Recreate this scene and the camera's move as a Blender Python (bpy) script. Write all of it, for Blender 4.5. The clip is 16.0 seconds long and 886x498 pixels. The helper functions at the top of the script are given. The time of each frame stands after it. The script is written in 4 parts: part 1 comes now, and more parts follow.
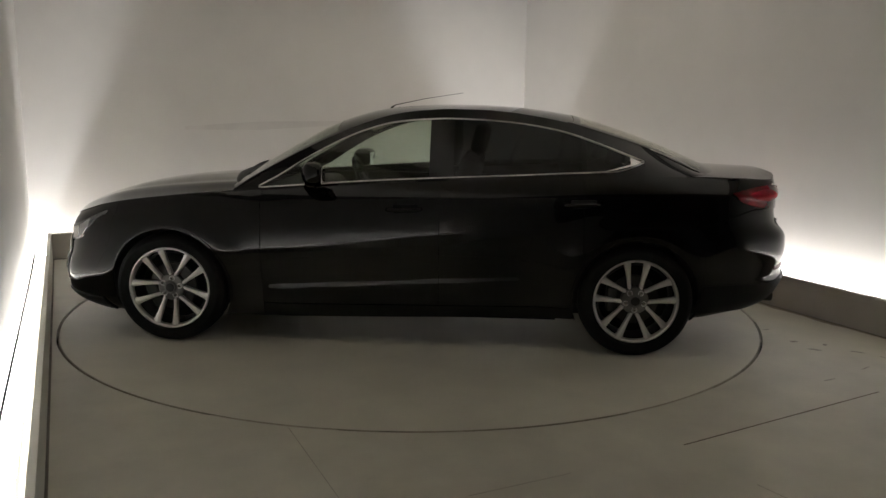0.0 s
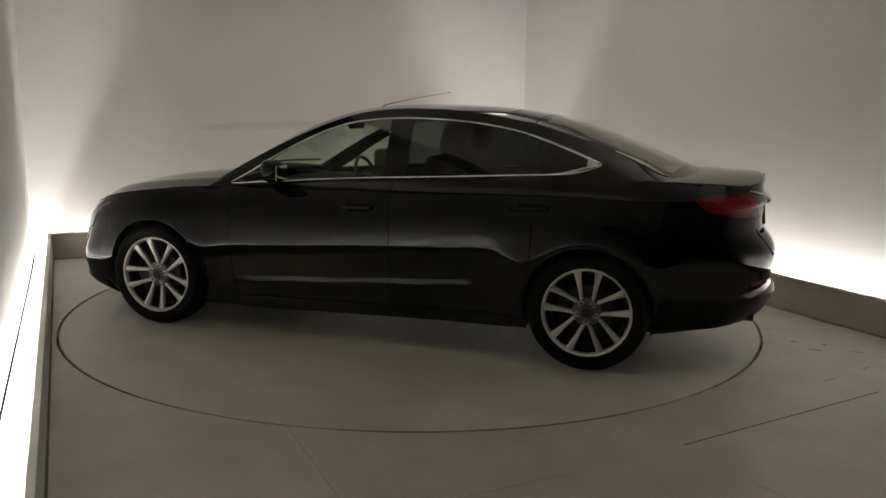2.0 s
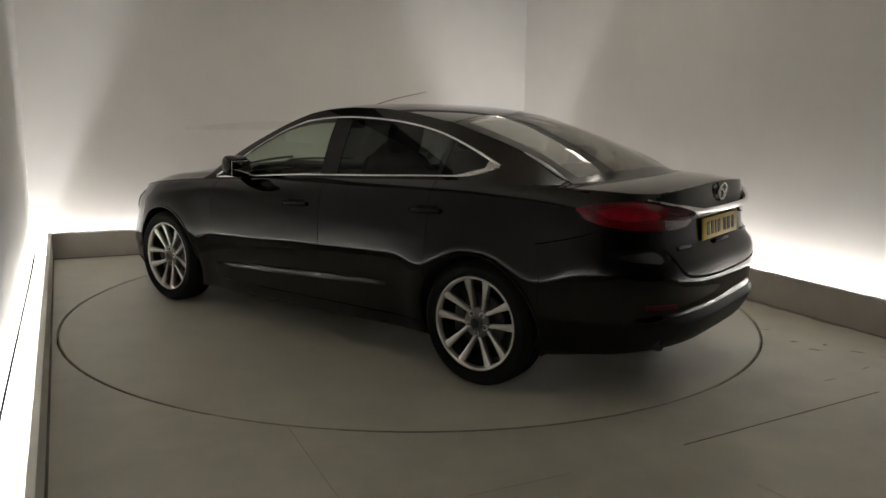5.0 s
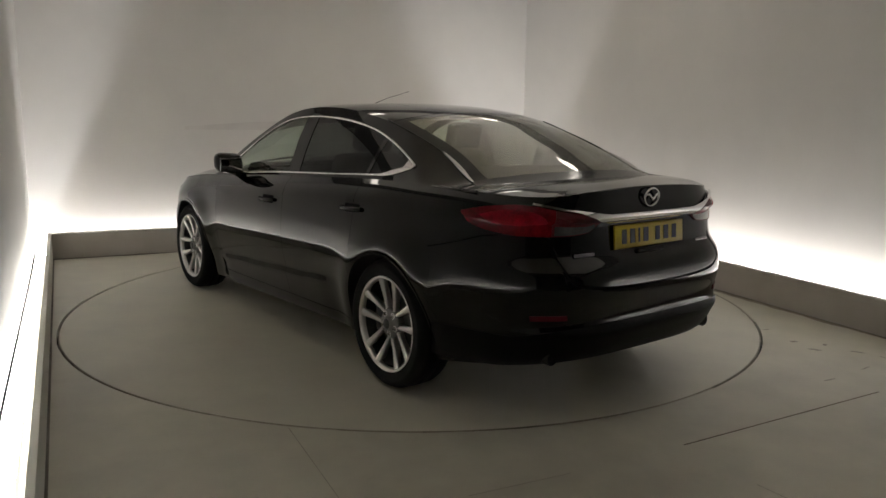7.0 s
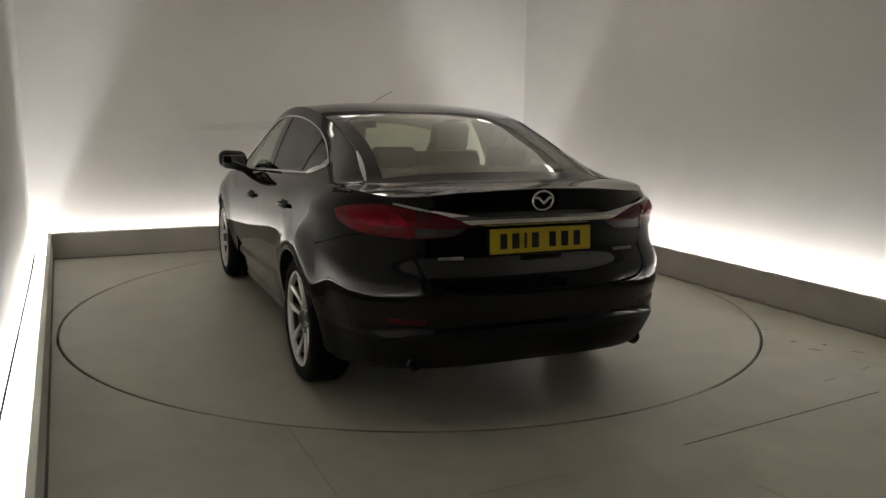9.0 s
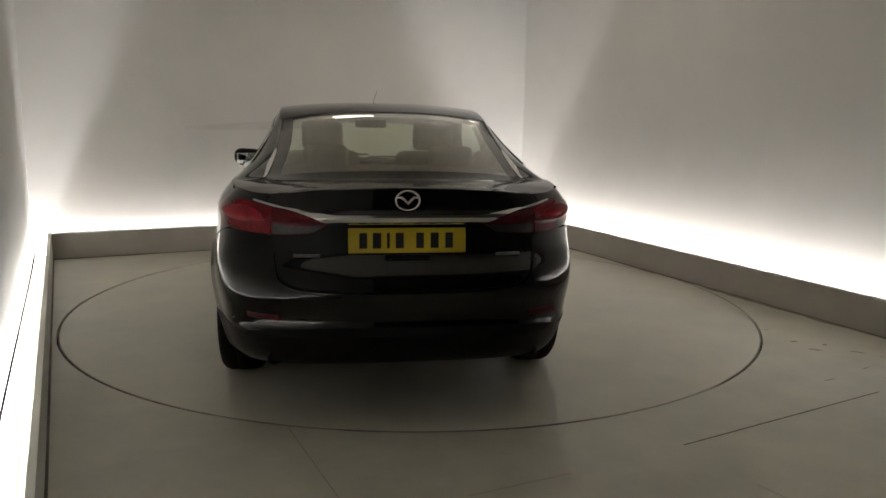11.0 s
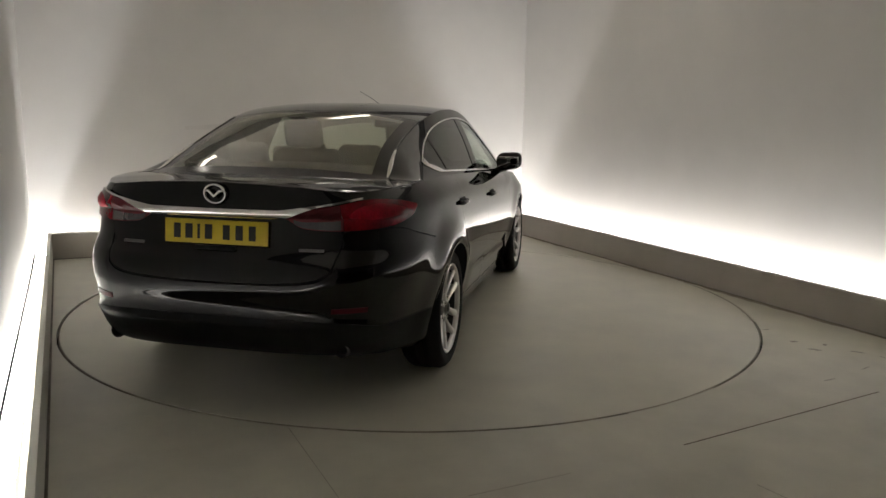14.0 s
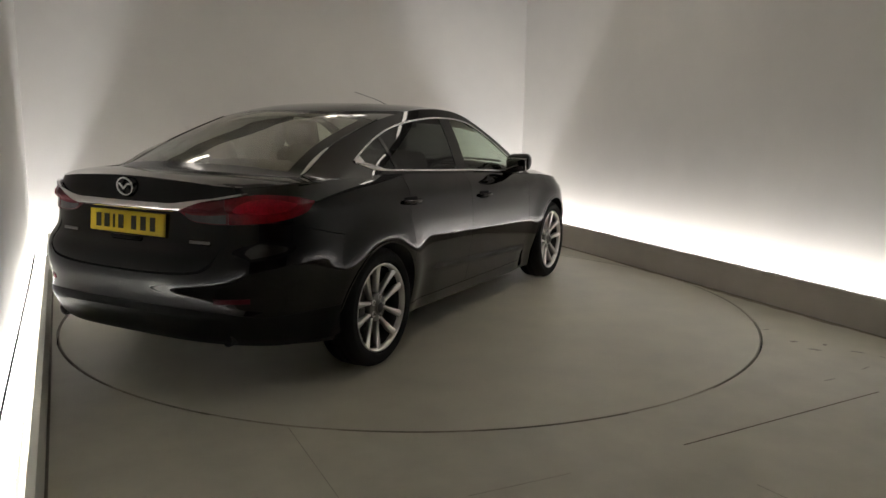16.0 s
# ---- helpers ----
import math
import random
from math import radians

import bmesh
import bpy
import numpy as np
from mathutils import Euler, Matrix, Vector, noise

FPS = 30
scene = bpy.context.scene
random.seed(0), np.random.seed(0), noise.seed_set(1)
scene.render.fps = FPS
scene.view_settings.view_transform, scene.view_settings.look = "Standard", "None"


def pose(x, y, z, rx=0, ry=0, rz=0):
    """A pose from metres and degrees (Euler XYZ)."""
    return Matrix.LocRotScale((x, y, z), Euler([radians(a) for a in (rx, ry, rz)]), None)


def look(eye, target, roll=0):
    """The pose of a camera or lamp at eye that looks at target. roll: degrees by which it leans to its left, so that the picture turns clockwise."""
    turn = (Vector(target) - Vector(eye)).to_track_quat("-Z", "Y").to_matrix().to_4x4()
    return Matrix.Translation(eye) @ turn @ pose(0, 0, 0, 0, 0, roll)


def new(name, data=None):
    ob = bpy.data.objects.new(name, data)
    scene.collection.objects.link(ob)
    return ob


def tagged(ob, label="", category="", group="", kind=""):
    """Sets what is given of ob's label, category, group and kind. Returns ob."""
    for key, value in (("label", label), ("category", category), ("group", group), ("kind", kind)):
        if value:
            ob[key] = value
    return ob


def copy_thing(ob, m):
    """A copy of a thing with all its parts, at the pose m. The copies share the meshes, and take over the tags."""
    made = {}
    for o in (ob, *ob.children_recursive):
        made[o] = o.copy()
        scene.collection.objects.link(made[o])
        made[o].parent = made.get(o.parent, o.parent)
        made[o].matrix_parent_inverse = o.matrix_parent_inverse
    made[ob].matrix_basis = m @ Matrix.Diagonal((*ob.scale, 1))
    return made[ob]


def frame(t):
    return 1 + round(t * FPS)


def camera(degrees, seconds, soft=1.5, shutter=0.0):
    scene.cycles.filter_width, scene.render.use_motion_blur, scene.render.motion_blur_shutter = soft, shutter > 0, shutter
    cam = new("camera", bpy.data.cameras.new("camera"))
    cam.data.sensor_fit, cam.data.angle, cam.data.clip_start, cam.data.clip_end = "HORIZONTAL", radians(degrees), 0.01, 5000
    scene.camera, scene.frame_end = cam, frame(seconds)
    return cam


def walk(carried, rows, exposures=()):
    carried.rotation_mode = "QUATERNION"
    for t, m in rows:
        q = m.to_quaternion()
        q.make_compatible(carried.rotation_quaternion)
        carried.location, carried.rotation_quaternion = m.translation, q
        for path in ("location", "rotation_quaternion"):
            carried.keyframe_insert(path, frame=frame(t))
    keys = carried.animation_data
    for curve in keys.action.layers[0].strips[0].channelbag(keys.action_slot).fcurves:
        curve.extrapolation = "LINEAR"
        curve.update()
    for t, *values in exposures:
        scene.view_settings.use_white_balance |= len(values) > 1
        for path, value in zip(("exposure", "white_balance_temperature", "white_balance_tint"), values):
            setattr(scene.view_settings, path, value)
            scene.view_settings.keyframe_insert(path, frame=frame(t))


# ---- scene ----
# ---- camera: fixed on its mount in the front corner of the photo bay ----
cam = camera(60.3, 16.0, soft=1.5)
EYE = (0.0, -5.713, 1.4155)
AIM = (0.03534, -5.713 + 0.98407, 1.4155 - 0.17423)
walk(cam, [(0.0, look(EYE, AIM, 0.92)), (16.0, look(EYE, AIM, 0.92))])

# ---- world and exposure ----
world = bpy.data.worlds.new("world")
world.use_nodes = True
world.node_tree.nodes["Background"].inputs[0].default_value = (0.5, 0.55, 0.6, 1)
world.node_tree.nodes["Background"].inputs[1].default_value = 0.02
scene.world = world
scene.view_settings.exposure = 0.0
LED = 53.5          # light of the hidden strips behind the upstands
LED_COLOUR = (0.97, 0.965, 0.985)
PANEL_COLOUR = (1.0, 0.92, 0.80)
PANEL = 6.0        # light of the ceiling panel

# ---- plan ----
TURN = 24.0                      # the bay stands at this angle to the camera
U0, U1, V1 = -2.527, 2.525, 2.765  # inner faces of the upstands
UPH, UPT = 0.25, 0.03            # their height and thickness
WL, WR, WB = -2.70, 2.79, 3.025  # wall faces
V0 = -7.6                        # front of the bay, behind the camera
CEIL = 3.1
DISC_R = 2.466
BAY = pose(0, 0, 0, 0, 0, TURN)
SPLAY_L, SPLAY_R = -0.008, 0.012  # the side walls run slightly out of square


# ---- materials ----
def material(name, colour, rough=0.5, metal=0.0, grain=0.0, scale=8.0, bump=0.0, bump_scale=60.0, coat=0.0, spec=0.5, second=None, stretch=(1, 1, 1), rough_var=0.0):
    m = bpy.data.materials.new(name)
    m.use_nodes = True
    n, l = m.node_tree.nodes, m.node_tree.links
    b = n["Principled BSDF"]
    b.inputs["Base Color"].default_value = (*colour, 1)
    b.inputs["Roughness"].default_value = rough
    b.inputs["Metallic"].default_value = metal
    b.inputs["Coat Weight"].default_value = coat
    b.inputs["Coat Roughness"].default_value = 0.03
    b.inputs["Coat IOR"].default_value = 1.46
    b.inputs["Specular IOR Level"].default_value = spec
    tc = n.new("ShaderNodeTexCoord")
    mp = n.new("ShaderNodeMapping")
    mp.inputs["Scale"].default_value = stretch
    l.new(tc.outputs["Object"], mp.inputs[0])
    if grain:
        big, fine, mix, ramp = n.new("ShaderNodeTexNoise"), n.new("ShaderNodeTexNoise"), n.new("ShaderNodeMix"), n.new("ShaderNodeMix")
        big.inputs["Scale"].default_value, big.inputs["Detail"].default_value = scale * 0.15, 4
        fine.inputs["Scale"].default_value, fine.inputs["Detail"].default_value = scale, 6
        l.new(mp.outputs[0], big.inputs[0])
        l.new(mp.outputs[0], fine.inputs[0])
        mix.data_type = "FLOAT"
        mix.inputs[0].default_value = 0.4
        l.new(big.outputs[0], mix.inputs[2])
        l.new(fine.outputs[0], mix.inputs[3])
        ramp.data_type = "RGBA"
        other = second or tuple(c * (1 - grain) for c in colour)
        ramp.inputs[6].default_value = (*other, 1)
        ramp.inputs[7].default_value = (*[min(1, c * (1 + grain * 0.4)) for c in colour], 1)
        rng = n.new("ShaderNodeMapRange")
        rng.inputs[1].default_value, rng.inputs[2].default_value = 0.35, 0.65
        l.new(mix.outputs[0], rng.inputs[0])
        l.new(rng.outputs[0], ramp.inputs[0])
        l.new(ramp.outputs[2], b.inputs["Base Color"])
        if rough_var:
            rr = n.new("ShaderNodeMapRange")
            rr.inputs[1].default_value, rr.inputs[2].default_value = 0.3, 0.7
            rr.inputs[3].default_value, rr.inputs[4].default_value = rough - rough_var, rough + rough_var
            l.new(mix.outputs[0], rr.inputs[0])
            l.new(rr.outputs[0], b.inputs["Roughness"])
    if bump:
        bn, bp = n.new("ShaderNodeTexNoise"), n.new("ShaderNodeBump")
        bn.inputs["Scale"].default_value, bn.inputs["Detail"].default_value = bump_scale, 4
        l.new(mp.outputs[0], bn.inputs[0])
        bp.inputs["Strength"].default_value, bp.inputs["Distance"].default_value = bump, 0.01
        l.new(bn.outputs[0], bp.inputs["Height"])
        l.new(bp.outputs[0], b.inputs["Normal"])
    return m


def glow(name, colour, strength):
    m = bpy.data.materials.new(name)
    m.use_nodes = True
    b = m.node_tree.nodes["Principled BSDF"]
    b.inputs["Base Color"].default_value = (0.8, 0.8, 0.8, 1)
    b.inputs["Emission Color"].default_value = (*colour, 1)
    b.inputs["Emission Strength"].default_value = strength
    return m


def glazing(name, tint, keep, base=0.055, film=0.0):
    """Thin tinted glass with a pale diffuse film for reflected light: part clear, part gloss by the angle of the
    surface.
    """
    m = bpy.data.materials.new(name)
    m.use_nodes = True
    n, l = m.node_tree.nodes, m.node_tree.links
    n.remove(n["Principled BSDF"])
    out = n["Material Output"]
    clear, gloss, mix, fr = n.new("ShaderNodeBsdfTransparent"), n.new("ShaderNodeBsdfGlossy"), n.new("ShaderNodeMixShader"), n.new("ShaderNodeLayerWeight")
    power, gain = n.new("ShaderNodeMath"), n.new("ShaderNodeMath")
    power.operation, gain.operation = "POWER", "MULTIPLY_ADD"
    power.inputs[1].default_value, gain.inputs[1].default_value, gain.inputs[2].default_value = 5.0, 1 - base, base
    clear.inputs[0].default_value = (*[t * keep for t in tint], 1)
    gloss.inputs[0].default_value = (1, 1, 1, 1)
    gloss.inputs[1].default_value = 0.02
    fr.inputs[0].default_value = 0.5
    l.new(fr.outputs["Facing"], power.inputs[0])
    l.new(power.outputs[0], gain.inputs[0])
    l.new(gain.outputs[0], mix.inputs[0])
    # dust: pale diffuse colour standing in for reflections on the glass
    dust, veil = n.new("ShaderNodeBsdfDiffuse"), n.new("ShaderNodeMixShader")
    dust.inputs[0].default_value = (0.66, 0.62, 0.36, 1)
    veil.inputs[0].default_value = film
    l.new(clear.outputs[0], veil.inputs[1])
    l.new(dust.outputs[0], veil.inputs[2])
    l.new(veil.outputs[0], mix.inputs[1])
    l.new(gloss.outputs[0], mix.inputs[2])
    l.new(mix.outputs[0], out.inputs[0])
    return m


WALL = material("wall_paint", (0.75, 0.728, 0.695), 0.75, grain=0.05, scale=3, bump=0.05, bump_scale=90)
WALL_DARK = material("dark_wall_paint", (0.085, 0.083, 0.08), 0.85, grain=0.2, scale=4)
WALL_SCUFF = material("wall_scuff", (0.715, 0.69, 0.657), 0.8, grain=0.12, scale=6)
CEILING = material("ceiling_paint", (0.10, 0.09, 0.08), 0.85, grain=0.05, scale=3)
BOARD = material("ceiling_board_paint", (0.78, 0.73, 0.645), 0.85, grain=0.05, scale=3)
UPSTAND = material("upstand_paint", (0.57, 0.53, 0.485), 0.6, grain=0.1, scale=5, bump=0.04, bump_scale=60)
FLOOR = material("floor_paint", (0.63, 0.603, 0.50), 0.42, grain=0.2, scale=4, bump=0.02, bump_scale=40, rough_var=0.1)
DISC = material("turntable_paint", (0.635, 0.607, 0.503), 0.4, grain=0.17, scale=3, bump=0.02, bump_scale=40, rough_var=0.1)
GAP = material("black_gap", (0.010, 0.008, 0.006), 0.9, grain=0.3, scale=20)
SEAM = material("dirty_seam", (0.20, 0.165, 0.125), 0.7, grain=0.4, scale=20)
FAINT_SEAM = material("filled_seam", (0.47, 0.44, 0.36), 0.7, grain=0.3, scale=12)
JOINT_DARK = material("dark_joint", (0.20, 0.18, 0.155), 0.7, grain=0.4, scale=30)
FLOOR_SCUFF = material("floor_scuff", (0.41, 0.38, 0.32), 0.6, grain=0.4, scale=30)
EDGE = material("worn_edge_steel", (0.36, 0.33, 0.265), 0.6, 0.2, grain=0.5, scale=14)
BLOCK = material("dark_brown_block", (0.06, 0.035, 0.028), 0.7, grain=0.4, scale=25, stretch=(1, 6, 6), bump=0.2, bump_scale=80)
STRIP = glow("led_strip_glow", LED_COLOUR, LED)
PANEL_GLOW = glow("ceiling_panel_glow", PANEL_COLOUR, PANEL)
PALE_BOARD = material("pale_upstand_board", (0.74, 0.735, 0.66), 0.4, grain=0.12, scale=5, bump=0.03, bump_scale=60)
GROOVE_LIT = material("lit_groove_fill", (0.46, 0.43, 0.35), 0.8, grain=0.3, scale=12, bump=0.1, bump_scale=120)
GRIME = material("brown_grime", (0.19, 0.155, 0.115), 0.75, grain=0.5, scale=9, second=(0.40, 0.365, 0.295))
CAP = material("upstand_cap", (0.7, 0.69, 0.62), 0.5, grain=0.06, scale=6)
PAINT = material("black_car_paint", (0.0022, 0.002, 0.0019), 0.5, grain=0.25, scale=300, coat=1.0, spec=0.0)
BLACK_GLOSS = material("black_gloss_trim", (0.008, 0.008, 0.009), 0.12, grain=0.2, scale=50)
PLASTIC = material("black_plastic", (0.006, 0.006, 0.006), 0.4, spec=0.14, grain=0.2, scale=80, bump=0.1, bump_scale=300)
LINER = material("matt_black_liner", (0.008, 0.008, 0.008), 0.9, grain=0.3, scale=20)
RUBBER = material("tyre_rubber", (0.008, 0.008, 0.008), 0.75, spec=0.2, grain=0.3, scale=40, bump=0.15, bump_scale=120)
ALLOY = material("silver_alloy", (0.73, 0.72, 0.705), 0.3, 0.93, grain=0.08, scale=60)
# dark alloy for the centre cap, and for shade painted inside the wheel
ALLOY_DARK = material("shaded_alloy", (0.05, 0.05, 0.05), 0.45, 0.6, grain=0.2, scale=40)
HUB_GREY = material("dull_hub_alloy", (0.22, 0.215, 0.21), 0.4, 0.8, grain=0.2, scale=60)
STEEL = material("brushed_brake_steel", (0.09, 0.088, 0.085), 0.45, 1.0, grain=0.15, scale=60)
CHROME = material("chrome", (0.82, 0.82, 0.82), 0.08, 1.0, grain=0.04, scale=40)
CHROME_SATIN = material("satin_chrome", (0.7, 0.7, 0.7), 0.2, 1.0, grain=0.05, scale=40)
TRIM_GREY = material("bright_black_trim", (0.10, 0.10, 0.10), 0.15, 0.9, grain=0.1, scale=40)
RED_CORE = material("bright_red_lens", (0.34, 0.006, 0.020), 0.3, spec=0.1, grain=0.5, scale=90)
RED_LENS = material("red_lens", (0.20, 0.004, 0.011), 0.2, spec=0.1, grain=0.6, scale=70, coat=1.0)
DARK_RED = material("dark_red_lens", (0.10, 0.003, 0.008), 0.35, grain=0.25, scale=60, coat=0.25, spec=0.2)
CLEAR_LENS = material("clear_lens", (0.17, 0.16, 0.165), 0.16, 0.6, grain=0.3, scale=50, coat=1.0)
HEADLAMP = material("headlamp_lens", (0.34, 0.34, 0.35), 0.2, 0.6, grain=0.3, scale=40, coat=1.0)
PLATE = material("yellow_plate", (0.60, 0.44, 0.025), 0.35, grain=0.06, scale=30)
INK = material("plate_ink", (0.012, 0.011, 0.01), 0.4, grain=0.1, scale=40)
GLASS = glazing("window_glass", (0.86, 0.95, 0.86), 0.80, 0.06, 0.03)
GLASS_REAR = glazing("rear_window_glass", (0.93, 0.95, 0.80), 0.95, 0.17, 0.14)
GLASS_PRIVACY = glazing("privacy_glass", (0.75, 0.8, 0.78), 0.11, 0.04)
CLOTH = material("black_seat_cloth", (0.022, 0.021, 0.020), 0.85, grain=0.3, scale=60, bump=0.2, bump_scale=250)
HEADLINER = material("grey_headliner", (0.42, 0.40, 0.34), 0.9, grain=0.1, scale=50)
MIRROR = material("mirror_glass", (0.8, 0.8, 0.8), 0.02, 1.0, grain=0.02, scale=10)


# ---- mesh helpers ----
def link(name, bm, mat, parent=None, label="", smooth=True, at=None):
    me = bpy.data.meshes.new(name)
    bm.normal_update()
    bm.to_mesh(me)
    bm.free()
    me.materials.append(mat)
    if smooth:
        for p in me.polygons:
            p.use_smooth = True
    ob = new(name, me)
    if parent is not None:
        ob.parent = parent
    if at is not None:
        ob.matrix_basis = at
    if label:
        ob["label"] = label
    return ob


def part(name, bm, mat, parent, label="", smooth=True, at=None):
    return link(name, bm, mat, parent, label, smooth, at)


def box(bm, x0, x1, y0, y1, z0, z1, bevel=0.0, seg=2, m=None):
    r = bmesh.ops.create_cube(bm, size=1.0)
    vs = r["verts"]
    for v in vs:
        v.co = Vector(((x0 + x1) / 2 + v.co.x * (x1 - x0), (y0 + y1) / 2 + v.co.y * (y1 - y0), (z0 + z1) / 2 + v.co.z * (z1 - z0)))
    if bevel:
        es = list({e for v in vs for e in v.link_edges})
        r = bmesh.ops.bevel(bm, geom=es, offset=bevel, segments=seg, affect="EDGES", profile=0.5)
        vs = list({v for f in r["faces"] for v in f.verts} | {v for v in vs if v.is_valid})
    if m is not None:
        bmesh.ops.transform(bm, matrix=m, verts=vs)
    return bm


def boxed(*a, **k):
    return box(bmesh.new(), *a, **k)


def lathe(bm, profile, n=48, axis="y", start=0.0, end=2 * math.pi, closed=True):
    """Turn a profile of (radius, offset along the axis) round the y axis."""
    rings = []
    count = n if closed else n + 1
    for i in range(count):
        a = start + (end - start) * i / n
        rings.append([bm.verts.new((r * math.cos(a), o, r * math.sin(a))) for r, o in profile])
    for i in range(n):
        A, B = rings[i], rings[(i + 1) % count]
        for j in range(len(profile) - 1):
            bm.faces.new((A[j], A[j + 1], B[j + 1], B[j]))
    return bm


def grid(bm, fn, us, vs, flip=False, keep=None):
    """A sheet of faces over the points fn(u, v)."""
    P = [[bm.verts.new(fn(u, v)) for v in vs] for u in us]
    for i in range(len(us) - 1):
        for j in range(len(vs) - 1):
            q = (P[i][j], P[i + 1][j], P[i + 1][j + 1], P[i][j + 1])
            bm.faces.new(q if not flip else q[::-1])
    return P


def tube(bm, pts, r, n=8, flat=1.0):
    """A rod of radius r along points, capped."""
    pts = [Vector(p) for p in pts]
    rings = []
    for i, p in enumerate(pts):
        d = (pts[min(i + 1, len(pts) - 1)] - pts[max(i - 1, 0)]).normalized()
        a = d.cross(Vector((0, 0, 1)))
        if a.length < 1e-3:
            a = d.cross(Vector((0, 1, 0)))
        a.normalize()
        b = d.cross(a)
        rr = r[i] if isinstance(r, (list, tuple)) else r
        rings.append([bm.verts.new(p + a * rr * flat * math.cos(2 * math.pi * k / n) + b * rr * math.sin(2 * math.pi * k / n)) for k in range(n)])
    for A, B in zip(rings, rings[1:]):
        for k in range(n):
            bm.faces.new((A[k], A[(k + 1) % n], B[(k + 1) % n], B[k]))
    bm.faces.new(rings[0][::-1])
    bm.faces.new(rings[-1])
    return bm


def span(a, b, n):
    return [a + (b - a) * i / n for i in range(n + 1)]


def curve(*knots):
    """A smooth monotone-ish curve through knots (x, y), held beyond its ends."""
    ks = sorted(knots)
    xs, ys = [k[0] for k in ks], [k[1] for k in ks]
    sl = [(ys[i + 1] - ys[i]) / (xs[i + 1] - xs[i]) for i in range(len(xs) - 1)]
    m = [sl[0]] + [(0 if sl[i - 1] * sl[i] <= 0 else 2 * sl[i - 1] * sl[i] / (sl[i - 1] + sl[i])) for i in range(1, len(sl))] + [sl[-1]]

    def f(x):
        if x <= xs[0]:
            return ys[0]
        if x >= xs[-1]:
            return ys[-1]
        i = next(k for k in range(len(xs) - 1) if x <= xs[k + 1])
        h = xs[i + 1] - xs[i]
        t = (x - xs[i]) / h
        return (2 * t ** 3 - 3 * t * t + 1) * ys[i] + (t ** 3 - 2 * t * t + t) * h * m[i] + (3 * t * t - 2 * t ** 3) * ys[i + 1] + (t ** 3 - t * t) * h * m[i + 1]
    return f


# ---- the bay: floor, walls, upstands, light strips ----
def splay(bm, k):
    for v in bm.verts:
        v.co.x += k * (v.co.y - V1)
    return bm


def structure(name, bm, mat, label, category, smooth=False):
    ob = link(name, bm, mat, smooth=smooth, at=BAY)
    return tagged(ob, label, category, kind="structure")


